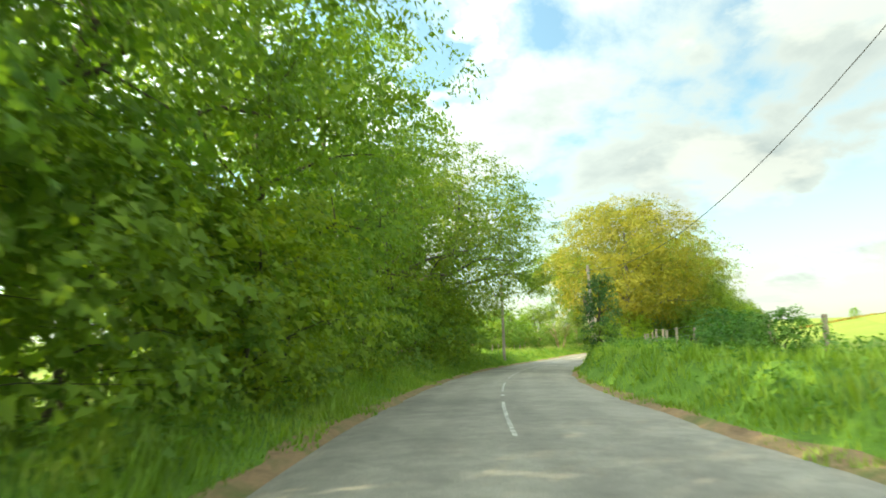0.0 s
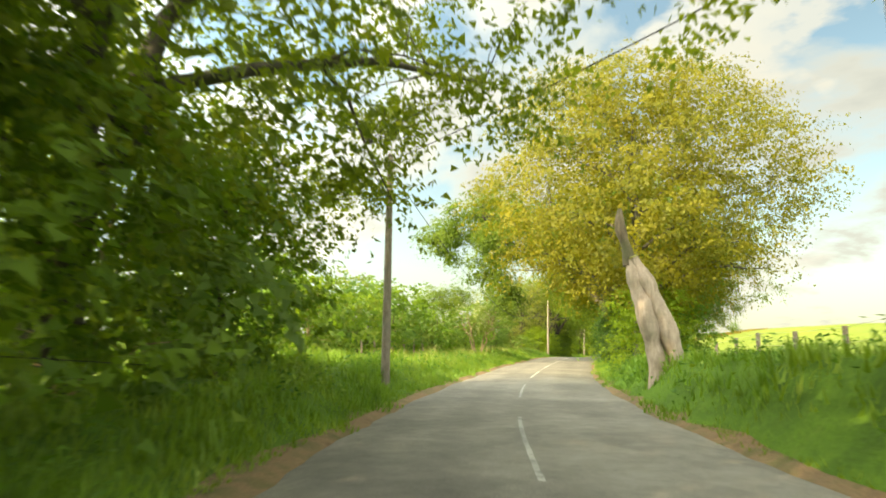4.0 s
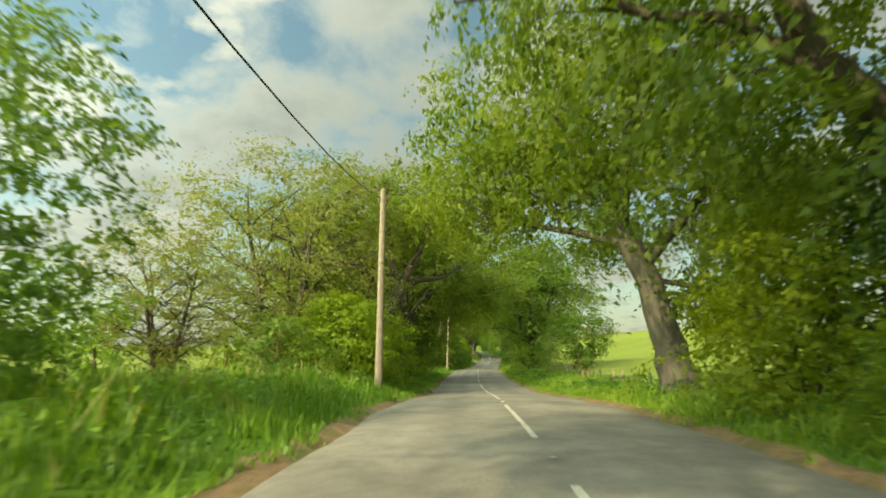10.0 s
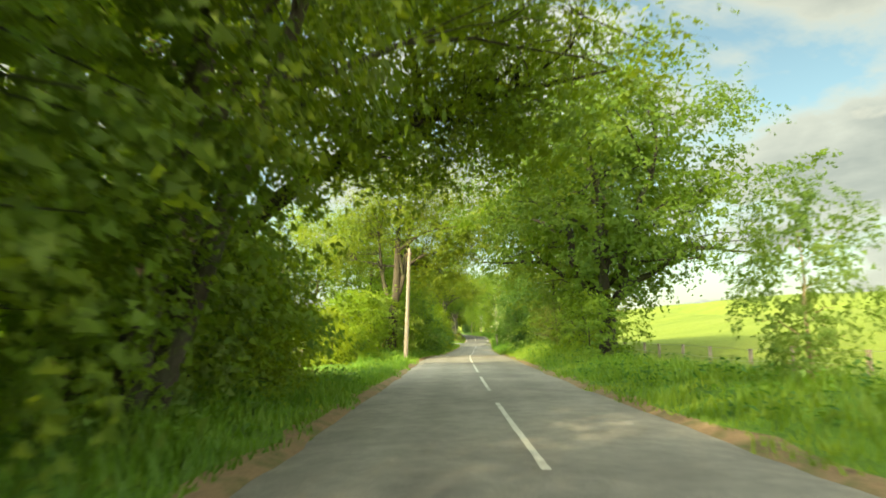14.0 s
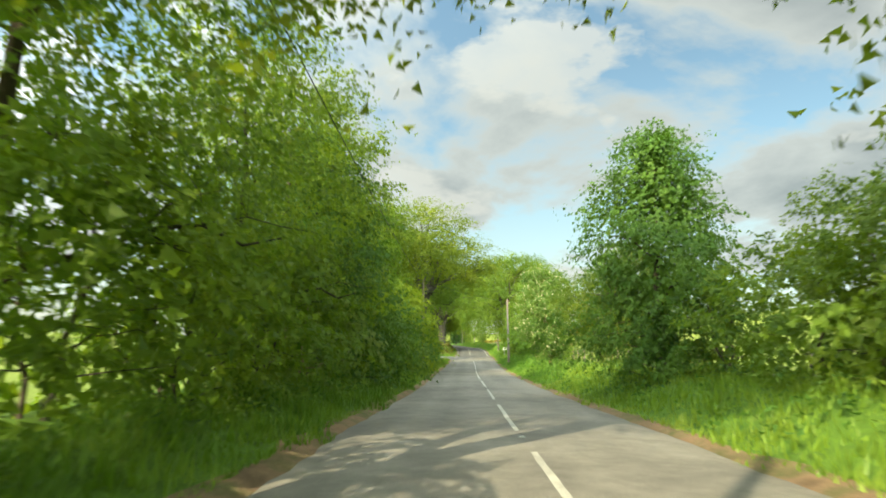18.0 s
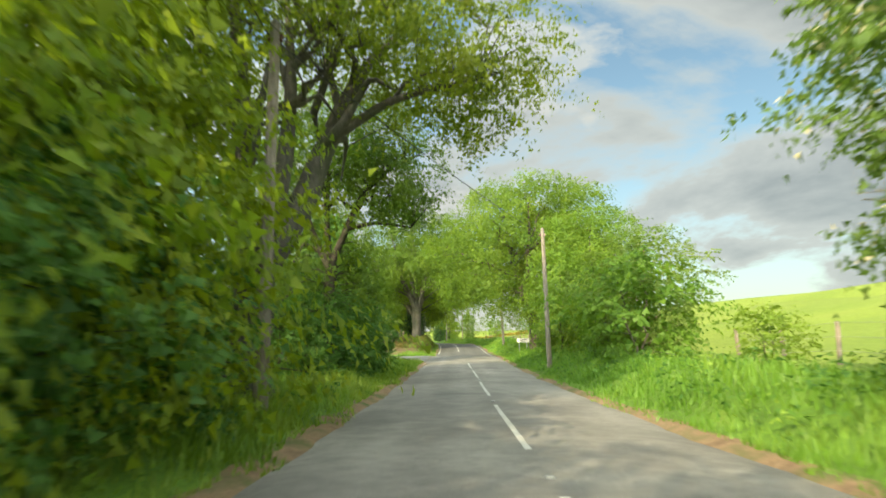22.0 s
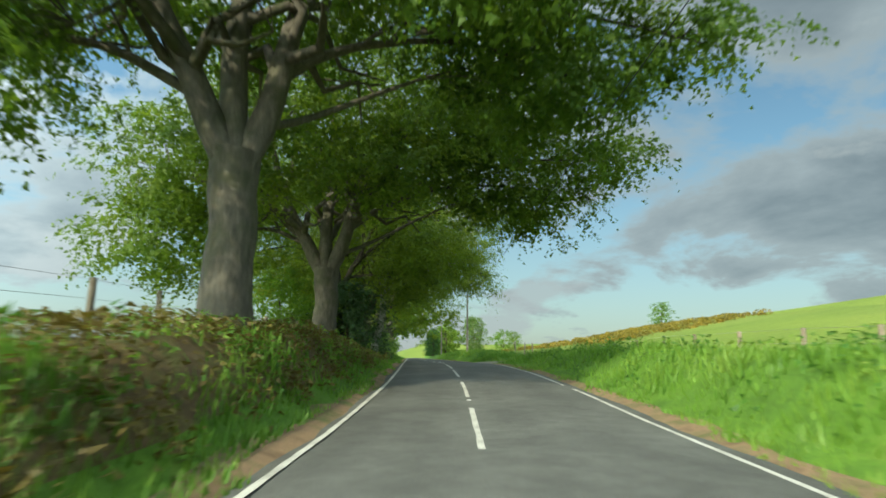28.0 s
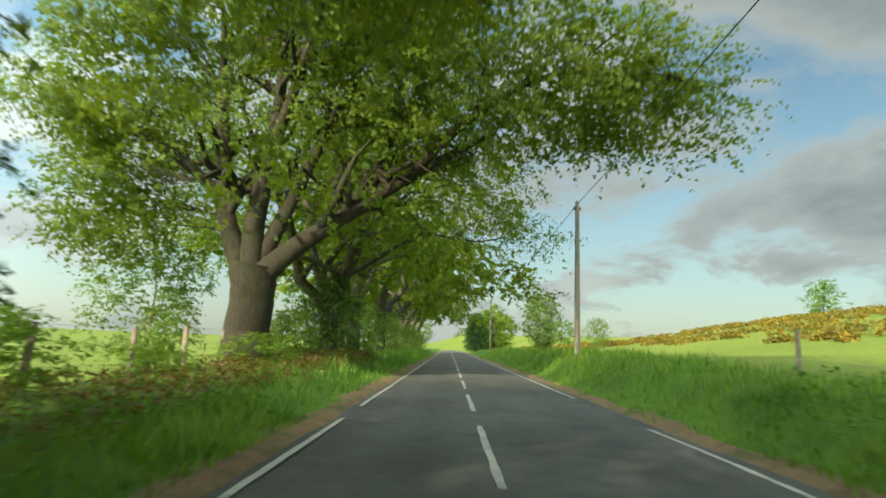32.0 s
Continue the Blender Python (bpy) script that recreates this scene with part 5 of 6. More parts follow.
# 1: dense wood beside the first bend
for i, s in enumerate((-4, 4, 11.5, 19, 27, 35, 43)):
    if s >= 35:
        tree("beech", s + 1, -6.8, 0.92, i * 67, "tall leafy tree hanging low over the lane", i % 2, 1.2, "roadside wood")
        continue
    tree("wood", s, -7.6 + 0.5 * (i % 2), 1.16 + 0.06 * (i % 3), i * 67, "tall leafy deciduous tree in a dense roadside wood", i, 1.02, "roadside wood")
hedge(6, 34, -9.2, 5.5, "small", 0.75, 0.95, "leafy young tree deep in a roadside wood", "wood understorey")
hedge(-3, 46, -5.7, 2.9, "bush", 0.9, 1.3, "dense leafy green undergrowth bush at the wood's edge", "wood edge bushes")
for s, l, z in ((39.5, -6.4, 0.8), (44.0, -6.6, 0.8), (47.5, -7.0, 0.7)):
    tree("small", s, l, z, s * 41, "leafy young tree filling a wood's edge down to the grass", 0, 1.0, "wood edge bushes")
for s, l, z in ((48.2, -6.0, 0.8), (50.0, -6.6, 0.7)):
    tree("small", s, l, z, s * 29, "leafy young tree filling a wood's edge down to the grass", 0, 0.95, "wood edge bushes")
# sun through a gap in the wood is put into this bush's yellow
tree("yellow", 11.6, -4.5, 1.05, 30, "bush in front of dark wood, sunlit yellow-green put into its leaf colour")
tree("bush", 29.5, 11.4, 0.34, 10, "low dark green bush on a grassy bank", 1, 1.2)
for s, l, z in ((15.4, 7.4, 0.3), (17.6, 7.0, 0.34), (19.8, 7.8, 0.3)):
    tree("bush", s, l, z, s * 80, "dark bramble clump on a grassy bank", 3, 1.3)
tree("ivy", 34.8, 5.3, 0.55, 0, "dark ivy-clad tree with a thin sparse top", 0, 1.0)
tree("bush", 34.2, 5.4, 0.42, 50, "low dark green bush at the foot of an ivy tree", 0)

# 2: golden beech and the open stretch
tree("gold", 68.5, 6.1, 1.33, 20, "huge golden-green beech reaching over the lane", wide=1.0, name="beech_tree")
hedge(88, 112, -13.0, 4.6, "scrub", 0.75, 1.0, "low rounded green scrub bush in a rough field", "scrub in the rough field", 1.5, 1.15)
hedge(62, 87, -13.0, 4.2, "scrub", 1.25, 1.7, "low rounded green scrub bush in a rough field", "scrub in the rough field", 2.0, 1.15)
hedge(66, 118, -20, 9.0, "small", 0.6, 0.85, "small leafy tree standing among scrub", "scrub in the rough field", 3.0)
hedge(70, 100, -9.6, 5.2, "scrub", 0.75, 1.05, "pale green hawthorn scrub behind long grass", "scrub in the rough field", 0.8)
tree("thorn", 86.4, -5.7, 0.95, 40, "multi-stemmed hawthorn with bare tawny stems and may blossom")
tree("small", 62, -26, 1.05, 40, "leafy green tree behind scrub", 1)
tree("knobbly", 94.0, -11.4, 0.6, 0, "tree with a high open crown behind scrub")
tree("small", 101, -7.2, 0.78, 120, "pale leafed hawthorn tree beside long grass", 1)
tree("twiggy", 120, -8.4, 1.0, 30, "wide olive-tinted tree with many bare twigs")
tree("twiggy", 112.5, -9.8, 0.5, 200, "low twiggy olive-green tree leaning over grass")
tree("bush", 112.5, -6.4, 0.62, 10, "brownish twiggy brush above long grass", 2)
hedge(116.8, 126, -5.1, 2.3, "yellow", 0.78, 0.98, "layered bright green young bush by a pole", "", 0.3)

# right-hand beeches
tree("overarch", 81.8, 5.2, 1.0, 0, "huge dark green beech arching low over the lane", 0, 1.0, "roadside beeches")
tree("beech", 90.5, 8.2, 0.98, 140, "large beech with hanging bright green foliage", 1, 1.1, "roadside beeches")
hedge(74.5, 92, 7.0, 2.9, "ivy", 0.5, 0.68, "dark ivy-hung undergrowth beneath roadside beeches", "beech undergrowth", 0.6, 1.5)
tree("ivy", 81.8, 5.3, 0.68, 0, "dark ivy grown thick round a beech trunk", 0, 0.8)
tree("beech", 88.0, 10.5, 0.8, 60, "dark green beech behind roadside undergrowth", 0, 0.95, "roadside beeches")
# ivy leaf used here to put the beeches' shade into the colour
for s, l, z in ((77.4, 6.2, 0.4), (79.2, 5.7, 0.5), (80.6, 5.2, 0.46), (83.4, 5.8, 0.52), (85.6, 6.0, 0.5)):
    tree("ivy", s, l, z, s * 60, "leafy undergrowth beneath roadside beeches, their shade put into its leaf colour", 0, 1.5, "beech undergrowth")
tree("small", 82.0, 9.5, 0.9, 100, "leafy young tree under roadside beeches", 0)
tree("small", 88.0, 11.0, 0.9, 10, "leafy young tree under roadside beeches", 0)
tree("yellow", 66.0, 6.4, 0.95, 10, "sunlit yellow-green young beech bush on the verge")
tree("bush", 71.0, 6.6, 0.95, 10, "green bushy growth at a beech's foot", 1)
tree("bush", 78.0, 6.9, 0.9, 80, "green bushy growth at a beech's foot", 0)
tree("beech", 102.5, 7.4, 0.98, 250, "large beech with weeping foliage on its open side", 3, 1.08, "roadside beeches")
tree("ivy", 102.3, 7.0, 0.72, 0, "dark ivy grown thick round a beech trunk", 0, 0.8)
tree("yellow", 100.0, 5.0, 0.36, 70, "bright green young bush on the verge under a beech")
tree("yellow", 104.4, 6.3, 0.95, 20, "lush bright green young bush on the verge under a beech")
tree("yellow", 106.4, 7.0, 0.8, 170, "bright green young bush on the verge under a beech")
tree("leaner", 112.0, 6.0, 1.0, 0, "beech with a bare leaning trunk and high crown", 0, 1.0, "roadside beeches")
tree("thorn", 134.5, 7.8, 0.92, 200, "wind-shaped green hawthorn on the pasture's edge", 1)
tree("small", 146.5, 7.4, 0.55, 20, "slender young tree on a grassy verge", 1, 0.8)

# 3: wood on the far side of the crest
tree("knobbly", 125.0, -4.9, 1.0, 0, "knobbly beech with a long pale crooked limb", 0, 1.0, "roadside wood")
for i, (s, l, z, w) in enumerate(((142.5, -4.8, 1.06, 1.4),)):
    tree("grove", s, l, z, i * 80 + 15, "tall dark-stemmed tree leaning over the lane", 1, w, "roadside wood")
for s, l, z in ((146.8, -4.9, 0.8), (149.4, -5.4, 0.95), (152.4, -6.0, 0.85)):
    tree("yellow", s, l, z, s * 45, "layered olive-yellow young bush under a dark tree", 0, 1.0)
tree("canopy", 148.6, -6.0, 1.0, 0, "dark crooked-limbed tree roofing over the lane", 0, 1.15, "roadside wood")
tree("grove", 129.5, -10.5, 0.9, 30, "tall tree behind a roadside hedge", 1, 1.0, "roadside wood")
tree("darkstem", 136.2, -4.5, 1.0, 0, "dark-stemmed tree with several upright stems beside the lane", 0, 1.0, "roadside wood")
for s, l, z in ((133.0, -7.4, 0.6), (139.2, -5.4, 0.85), (142.6, -6.0, 0.9), (145.4, -5.5, 0.85), (149.0, -6.4, 0.8)):
    tree("small", s, l, z, s * 33, "leafy young tree crowding under tall roadside trees", 0, 0.95, "wood understorey")
hedge(121.5, 151, -5.8, 2.9, "bush", 0.7, 1.05, "dark green hedge bush under tall trees", "wood edge bushes")
hedge(124, 150, -9.5, 6.5, "small", 0.7, 0.95, "leafy young tree under tall woodland trees", "wood understorey")
tree("oak", 163.1, 7.4, 1.22, 20, "broad round-headed tree reaching over the verge", 0, 1.02)
tree("bush", 161.5, 6.4, 0.9, 0, "dark bush at the foot of a tree", 1)

# 4: avenue after the first trees
for s, l, z in ((166.2, -6.5, 0.58), (167.6, -5.6, 0.5), (168.4, -7.4, 0.75)):
    tree("yellow", s, l, z, s * 70, "sunlit yellow-green bush drooping to the ground", int(s) % 2, 1.05)
tree("yellow", 170.6, -6.4, 0.95, 100, "sunlit yellow-green bush beside a wooden pole")
tree("twinstem", 174.5, -4.3, 1.05, 0, "twin-stemmed beech spreading flat branches over the lane")
tree("grove", 181.0, -12.5, 0.95, 200, "tall tree with bare lower branches behind bushes", 1)
tree("wood", 181.5, -6.8, 0.85, 10, "leafy roadside tree hanging over the verge", 0, 1.0)
tree("wood", 195.0, -6.6, 0.82, 80, "bright green feathery tree above dark bushes", 1, 0.95)
hedge(172.5, 211, -5.4, 2.7, "bush", 0.85, 1.25, "dense dark green hedge bush beside the lane", "lane hedge")
for i, s in enumerate((188.5, 199.0, 204.5)):
    tree("wood", s, -5.8, 0.76 - 0.08 * i, i * 100, "dense leafy tree in a tall roadside hedge", i, 0.82, "lane hedge")
tree("dense", 197.0, -6.0, 1.25, 40, "dark green tree towering in a roadside hedge", 0, 0.95, "lane hedge")
tree("twiggy", 173.8, 6.8, 0.34, 80, "dead brownish twiggy bush on a sunny verge")
tree("oak", 175.0, 8.0, 1.25, 100, "large dark green tree hanging leaves over the verge", 0, 1.12)
hedge(171, 187, 8.0, 3.2, "bush", 0.75, 0.95, "ivy-tangled roadside bush in shade", "verge bushes")
hedge(180, 189, 9.6, 3.6, "small", 0.6, 0.74, "dark green small tree in a field hedge", "verge trees")
tree("dense", 192.6, 6.2, 0.98, 0, "cone-shaped dense green tree on the verge", 0, 0.9)
tree("bush", 191.0, 7.6, 0.9, 0, "leafy bush at a cone-shaped tree's foot", 0)
tree("oak", 203.5, 8.6, 0.5, 60, "open-branched brownish-green tree on the verge", 0)
tree("oak", 207.6, 7.6, 0.46, 160, "open-branched brownish-green tree on the verge", 0)
tree("wood", 208.0, -6.0, 0.5, 0, "leafy green tree in a roadside hedge", 1, 0.72, "lane hedge")
tree("may", 216.6, 6.2, 0.75, 0, "tall hawthorn covered with cream may blossom")
tree("bush", 228.6, 9.0, 0.5, 0, "small round bush in rough grass", 1)

# 5: to the side road
tree("knobbly", 215.8, -7.6, 1.08, 60, "spreading tree with open dark branches and bronze leaves")
hedge(213.6, 221.6, -5.3, 2.0, "yellow", 1.45, 1.7, "tall bright yellow-green bush in a roadside hedge", "lane hedge", 0.3, 0.85)
for s in (211.5, 214.0, 216.4, 218.8):
    tree("bush", s, -4.6, 0.85 + 0.12 * math.sin(s), s * 50, "dense dark green hedge bush beside the lane", 3, 1.0, "lane hedge")
hedge(221, 229, -7.6, 2.8, "bush", 0.8, 1.15, "dense dark green hedge bush beside the lane", "lane hedge")
tree("forked", 224.6, -4.5, 1.0, 0, "great grey beech forking into stout boughs by a pole")
tree("snag", 231.2, -6.5, 0.9, 40, "half-bare tree with crooked dark limbs over tall grass")
tree("ivyoak", 235.2, -4.9, 1.0, 0, "oak-like tree with an ivy-clad trunk and dark crooked branches", 0, 0.9)
for s, l, z in ((231.0, -5.6, 0.72), (233.2, -4.9, 0.8), (236.0, -4.6, 0.86), (238.4, -5.0, 0.9), (240.6, -4.8, 0.8)):
    tree("bush", s, l, z, s * 37, "dense dark green bush in front of roadside trees", 3, 1.05, "lane hedge")
hedge(233, 246, -7.2, 3.2, "bush", 0.8, 1.1, "rounded green bush behind tall grass", "lane hedge")
tree("oak", 250.4, -8.2, 0.84, 10, "dense dark green tree at the side road's corner", 0, 0.78)
tree("dense", 249.4, -7.9, 1.15, 10, "dense dark green tree at the side road's corner", 0, 0.85)
for s, l, z in ((249.6, -7.2, 1.0), (247.4, -7.6, 1.2), (244.2, -7.4, 1.15)):
    tree("bush", s, l, z, s * 30, "dense dark green bush near the side road's corner", 3)
tree("bush", 205.6, 8.0, 0.6, 0, "low bush between open-branched verge trees", 2)
tree("small", 250.5, -10.0, 0.95, 100, "dense dark green tree at the side road's corner", 0)
tree("bush", 234.6, 7.2, 1.15, 0, "large rounded light green bush on the verge", 0, 1.05)
tree("small", 236.8, 8.2, 0.72, 90, "large rounded light green bush on the verge", 1, 1.15)
hedge(239, 253, 8.0, 3.0, "bush", 0.95, 1.25, "leafy green bush in a field hedge", "field hedge")
tree("beech", 261.0, 6.4, 0.93, 0, "great beech with dark trunk and weeping bright leaves", 2, 1.25)
tree("beech", 266.5, 8.4, 0.85, 120, "beech with weeping bright leaves beside another", 2, 1.05)
tree("bush", 252.5, 7.4, 0.9, 0, "light green bush below a great beech")
tree("small", 249.0, 6.6, 0.85, 30, "broad-leaved light green young tree on the verge", 0, 0.9)
tree("wood", 252.5, 9.4, 0.75, 40, "broad-leaved light green tree beside a great beech", 0)
tree("thorn", 271.5, -8.6, 0.8, 0, "small wind-bent thorn tree on rough grass")

# 6: the beech avenue on the bank
for i, (s, l, z) in enumerate(((285.8, -4.6, 1.06), (301.0, -5.2, 1.0), (321.6, -5.7, 1.1), (349, -5.8, 1.0), (360, -6.4, 1.05), (372, -6.0, 1.0), (385, -6.2, 1.05), (399, -6.0, 1.0), (414, -6.0, 1.0), (430, -6, 1.0))):
    tree("avenue", s, l, z, (i * 97 + 20) if i > 2 else (35, 4, 5)[i], "tall grey-trunked beech in an avenue row", 2 if i > 3 else int(i > 1), (1.0, 1.12, 0.98, 1.25)[min(i, 3)], "beech avenue")
hedge(313, 321, -9.2, 3.0, "scrub", 0.8, 1.1, "dark leafy undergrowth beside avenue trunks", "avenue undergrowth")
tree("ivy", 325.4, -6.0, 0.72, 0, "dark ivy-covered young tree behind a pale trunk", 0, 0.85)
tree("ivy", 347.5, -5.4, 0.55, 90, "dark ivy-covered undergrowth beside avenue trunks", 0, 1.1)
for s, l, z in ((314.6, -7.4, 0.8), (317.4, -8.4, 0.85), (309.5, -9.0, 0.7)):
    tree("small", s, l, z, s * 50, "leafy young beech hanging over an earth bank", 0, 1.0, "avenue undergrowth")
tree("archbough", 339.4, -6.6, 1.0, 0, "massive beech with one long bough arching over the lane", 0, 1.0, "beech avenue")
tree("paleleaner", 320.8, -3.95, 1.0, 0, "pale grey beech leaning over the verge", 0, 1.0, "beech avenue")
tree("shadestem", 313.2, -6.2, 1.0, 0, "dark-stemmed beech spreading light green sprays over the lane", 0, 1.0, "beech avenue")
tree("fir", 311.8, -5.2, 0.8, 0, "dark drooping evergreen bush under beeches", 0, 1.2)
hedge(349, 440, -6.4, 7.5, "scrub", 0.7, 1.0, "dark green undergrowth between avenue trees", "avenue undergrowth")
hedge(436, 470, 5.5, 5, "ivy", 0.8, 1.0, "dark hedge tree at the lane's far bend", "far hedge")
hedge(440, 480, 9, 7, "far", 0.7, 0.9, "distant leafy tree beside the lane", "far hedge")
tree("small", 341.0, -10.5, 0.62, 0, "pale feathery young tree behind an avenue trunk", 1)
tree("bush", 337.6, -5.6, 0.3, 0, "low leafy growth at an avenue trunk's foot", 0, 1.5)
tree("bush", 333.0, -6.4, 0.26, 70, "low leafy growth at an avenue trunk's foot", 1, 1.6)
tree("bush", 343.5, -6.2, 0.55, 70, "low leafy growth at an avenue trunk's foot", 0)
for s, l, z in ((318.5, -6.9, 0.5), (321.0, -8.0, 0.62), (327.0, -8.6, 0.66), (330.0, -7.6, 0.45)):
    tree("bush", s, l, z, s * 40, "dark leafy undergrowth beside avenue trunks", 0, 1.2, "avenue undergrowth")
tree("far", 470, -9, 0.9, 0, "distant leafy tree beside the lane")
tree("may", 405, 13, 0.9, 0, "pale feathery tree beside gorse")
tree("small", 415.6, 22.9, 0.62, 0, "small round tree at the gorse hill's foot", 1)
tree("small", 417, 59, 0.75, 0, "lone bushy tree on the hill's crest", 0, 1.25)

# 7: far trees
for i, (s, l, z) in enumerate(((95, 95, 0.5), (120, 140, 0.7), (150, 100, 0.55), (228, 76, 0.34), (240, 80, 0.42), (216, 80, 0.3), (20, 120, 0.6), (45, 150, 0.7), (75, 180, 0.7),
                               (60, -75, 0.6), (85, -70, 0.7), (110, -85, 0.8), (40, -90, 0.8), (140, -60, 0.8), (165, -45, 0.8), (185, -38, 0.7), (215, -42, 0.8), (235, -36, 0.7), (300, -160, 0.7), (330, -180, 0.8), (370, -200, 0.9),
                               (420, -150, 0.8), (460, -110, 0.8), (520, -60, 0.9), (530, -20, 1.0), (545, 10, 1.0), (540, 40, 0.9))):
    tree("far", s, l, z, i * 50, "distant leafy tree in the fields", i, 1.1, "field trees")

# ---------------------------------------------------------------- the lopped, forked beech trunk
def forked_trunk():
    p = spot(53.0, 5.05, 0.7)
    ob = thing("lopped_trunk", Matrix.Translation(p) @ Matrix.Rotation(yaw_at(52), 4, "Z"), "pale pinkish forked beech trunk, leaning and sawn off short", "tree trunk")
    t = np.linspace(0, 1, 18)
    rg = np.random.default_rng(52)
    for x0, tx, lump in ((-0.33, -1.02, 0.0), (0.30, -0.90, 1.7)):
        pts = np.stack([x0 + (tx - x0) * t ** 1.35, 0.05 + 0.3 * t + 0.03 * np.sin(t * 9 + lump), t * 3.75], 1)
        pts[1:-1, :2] += rg.normal(0, 0.012, (16, 2))
        rad = 0.285 - 0.02 * t + 0.02 * np.sin(t * 15 + lump) + 0.014 * np.sin(t * 31 + lump) - 0.13 * smooth(0.78, 1.0, t)
        rad[:7] -= 0.03
        rad[:3] = (0.38, 0.33, 0.285)
        v, f = tubes([(pts, rad)], 16)
        v = v + 0.012 * np.sin(v[:, [1, 2, 0]] * 11 + lump)
        child("stem", mesh_of("stem", v, f, BARK_PINK, smooth_faces=True), ob)
    bm = bmesh.new()
    bmesh.ops.create_cone(bm, segments=16, radius1=0.19, radius2=0.16, depth=0.06, cap_ends=True, matrix=Matrix.Translation((-0.95, 0.35, 3.76)) @ Matrix.Rotation(radians(-24), 4, "Y"))
    child("sawn_top", from_bm(bm, "sawn_top", GRASS_DRY), ob, "pale sawn wood at the trunk's top")
    q = np.linspace(0, 1, 9)
    pts = np.stack([-1.05 - 0.22 * q + 0.05 * np.sin(q * 7), 0.38 + 0.05 * q, 3.5 + 1.75 * q], 1)
    v, f = tubes([(pts, 0.17 - 0.03 * q + 0.025 * np.sin(q * 12) - 0.06 * smooth(0.85, 1.0, q))], 9)
    child("stub", mesh_of("stub", v, f, BARK_TAN, smooth_faces=True), ob, "thick brown dead stub")


forked_trunk()


# ---------------------------------------------------------------- poles and cables
def pole_meshes(h):
    t = np.linspace(0, 1, 6)
    v, f = tubes([(np.stack([0.0 * t, 0.0 * t, t * h], 1), 0.135 - 0.045 * t)], 14)
    shaft = mesh_of("shaft", v, f, POLE_WOOD, smooth_faces=True)
    bm = bmesh.new()
    bmesh.ops.create_cone(bm, segments=14, radius1=0.10, radius2=0.02, depth=0.10, cap_ends=True, matrix=Matrix.Translation((0, 0, h + 0.05)))
    cap = from_bm(bm, "cap", POLE_WOOD)
    bm = bmesh.new()
    bmesh.ops.create_cone(bm, segments=10, radius1=0.045, radius2=0.03, depth=0.14, cap_ends=True, matrix=Matrix.Translation((0, 0, 0.07)))
    ins = from_bm(bm, "insulator", CERAMIC)
    return shaft, cap, ins


def pole(s, l, top, lean=(0.0, 0.0), label="weathered brown wooden utility pole on the verge"):
    p = spot(s, l, 0.3)
    h = top + float(line_z(s)) - p.z
    shaft, cap, ins = pole_meshes(h)
    m = Matrix.Translation(p) @ Matrix.Rotation(yaw_at(s), 4, "Z") @ pose(0, 0, 0, lean[1], lean[0], 0)
    ob = thing("utility_pole", m, label, "utility pole", "poles along the lane")
    child("shaft", shaft, ob)
    child("cap", cap, ob)
    for x in (-0.12, 0.12):
        child("insulator", ins, ob, "brown porcelain insulator", Matrix.Translation((x, 0, h - 0.35)))
    return [m @ Vector((x, 0, h - 0.23)) for x in (-0.12, 0.12)]


POLES = [pole(4.0, 11.2, 13.0), pole(41.6, 5.1, 6.6, (-2, 0)), pole(52.7, -3.15, 7.2), pole(114.0, -3.05, 7.2, (0.6, 0)), pole(170.1, -2.85, 6.6, (2.0, 0)),
         pole(241.9, 4.8, 7.2, (-1.4, 0)), pole(275.8, 5.1, 8.0, (-3.0, 0)), pole(346.3, 5.5, 7.8), pole(402, 5.4, 7.6)]


def cable(a, b, sag):
    t = np.linspace(0, 1, 25)[:, None]
    A, B = np.array(a), np.array(b)
    p = A + (B - A) * t
    p[:, 2] -= sag * 4 * (t * (1 - t))[:, 0]
    v, f = tubes([(p - A, np.full(25, 0.013))], 6)
    ob = new("overhead_cable", mesh_of("overhead_cable", v, f, WIRE, smooth_faces=True))
    ob.location = a
    tagged(ob, "thin dark overhead cable hung between wooden poles", "cable", "overhead cables")


HEDGE_POLE = pole(221.7, -3.25, 7.4)
for A, B in (*zip(POLES[1:4], POLES[2:5]), (POLES[4], HEDGE_POLE), (HEDGE_POLE, POLES[5]), *zip(POLES[5:-1], POLES[6:])):
    cable(A[0], B[0], 3.3 if A is POLES[2] else 0.008 * (B[0] - A[0]).length)
cable(POLES[0][0], POLES[1][1], 3.0)


# ---------------------------------------------------------------- fences, gate, sign
def post_mesh(h, r, seed):
    rg = np.random.default_rng(seed)
    t = np.linspace(0, 1, 4)
    v, f = tubes([(np.stack([0.02 * t * rg.normal(), 0.02 * t * rg.normal(), t * h], 1), np.array([r, r * 0.97, r * 0.95, r * 0.9]))], 9)
    me = mesh_of("post", v, f, POST_WOOD, smooth_faces=False)
    b = bmesh.new()
    b.from_mesh(me)
    bmesh.ops.holes_fill(b, edges=[e for e in b.edges if e.is_boundary], sides=12)
    b.to_mesh(me)
    b.free()
    return me


POSTS = [post_mesh(1.5, 0.055, i) for i in range(4)]


def fence(s0, s1, l, step, label, wires=3, seed=0, lean=3.0, sunk=0.45):
    rg = random.Random(seed)
    o = spot(s0, l)
    ob = thing("fence", Matrix.Translation(o), label, "fence", "field fences")
    tops = []
    n = int((s1 - s0) / step) + 1
    for i in range(n):
        s = s0 + i * step + rg.uniform(-0.2, 0.2)
        p = spot(s, l + rg.uniform(-0.1, 0.1), sunk) - o
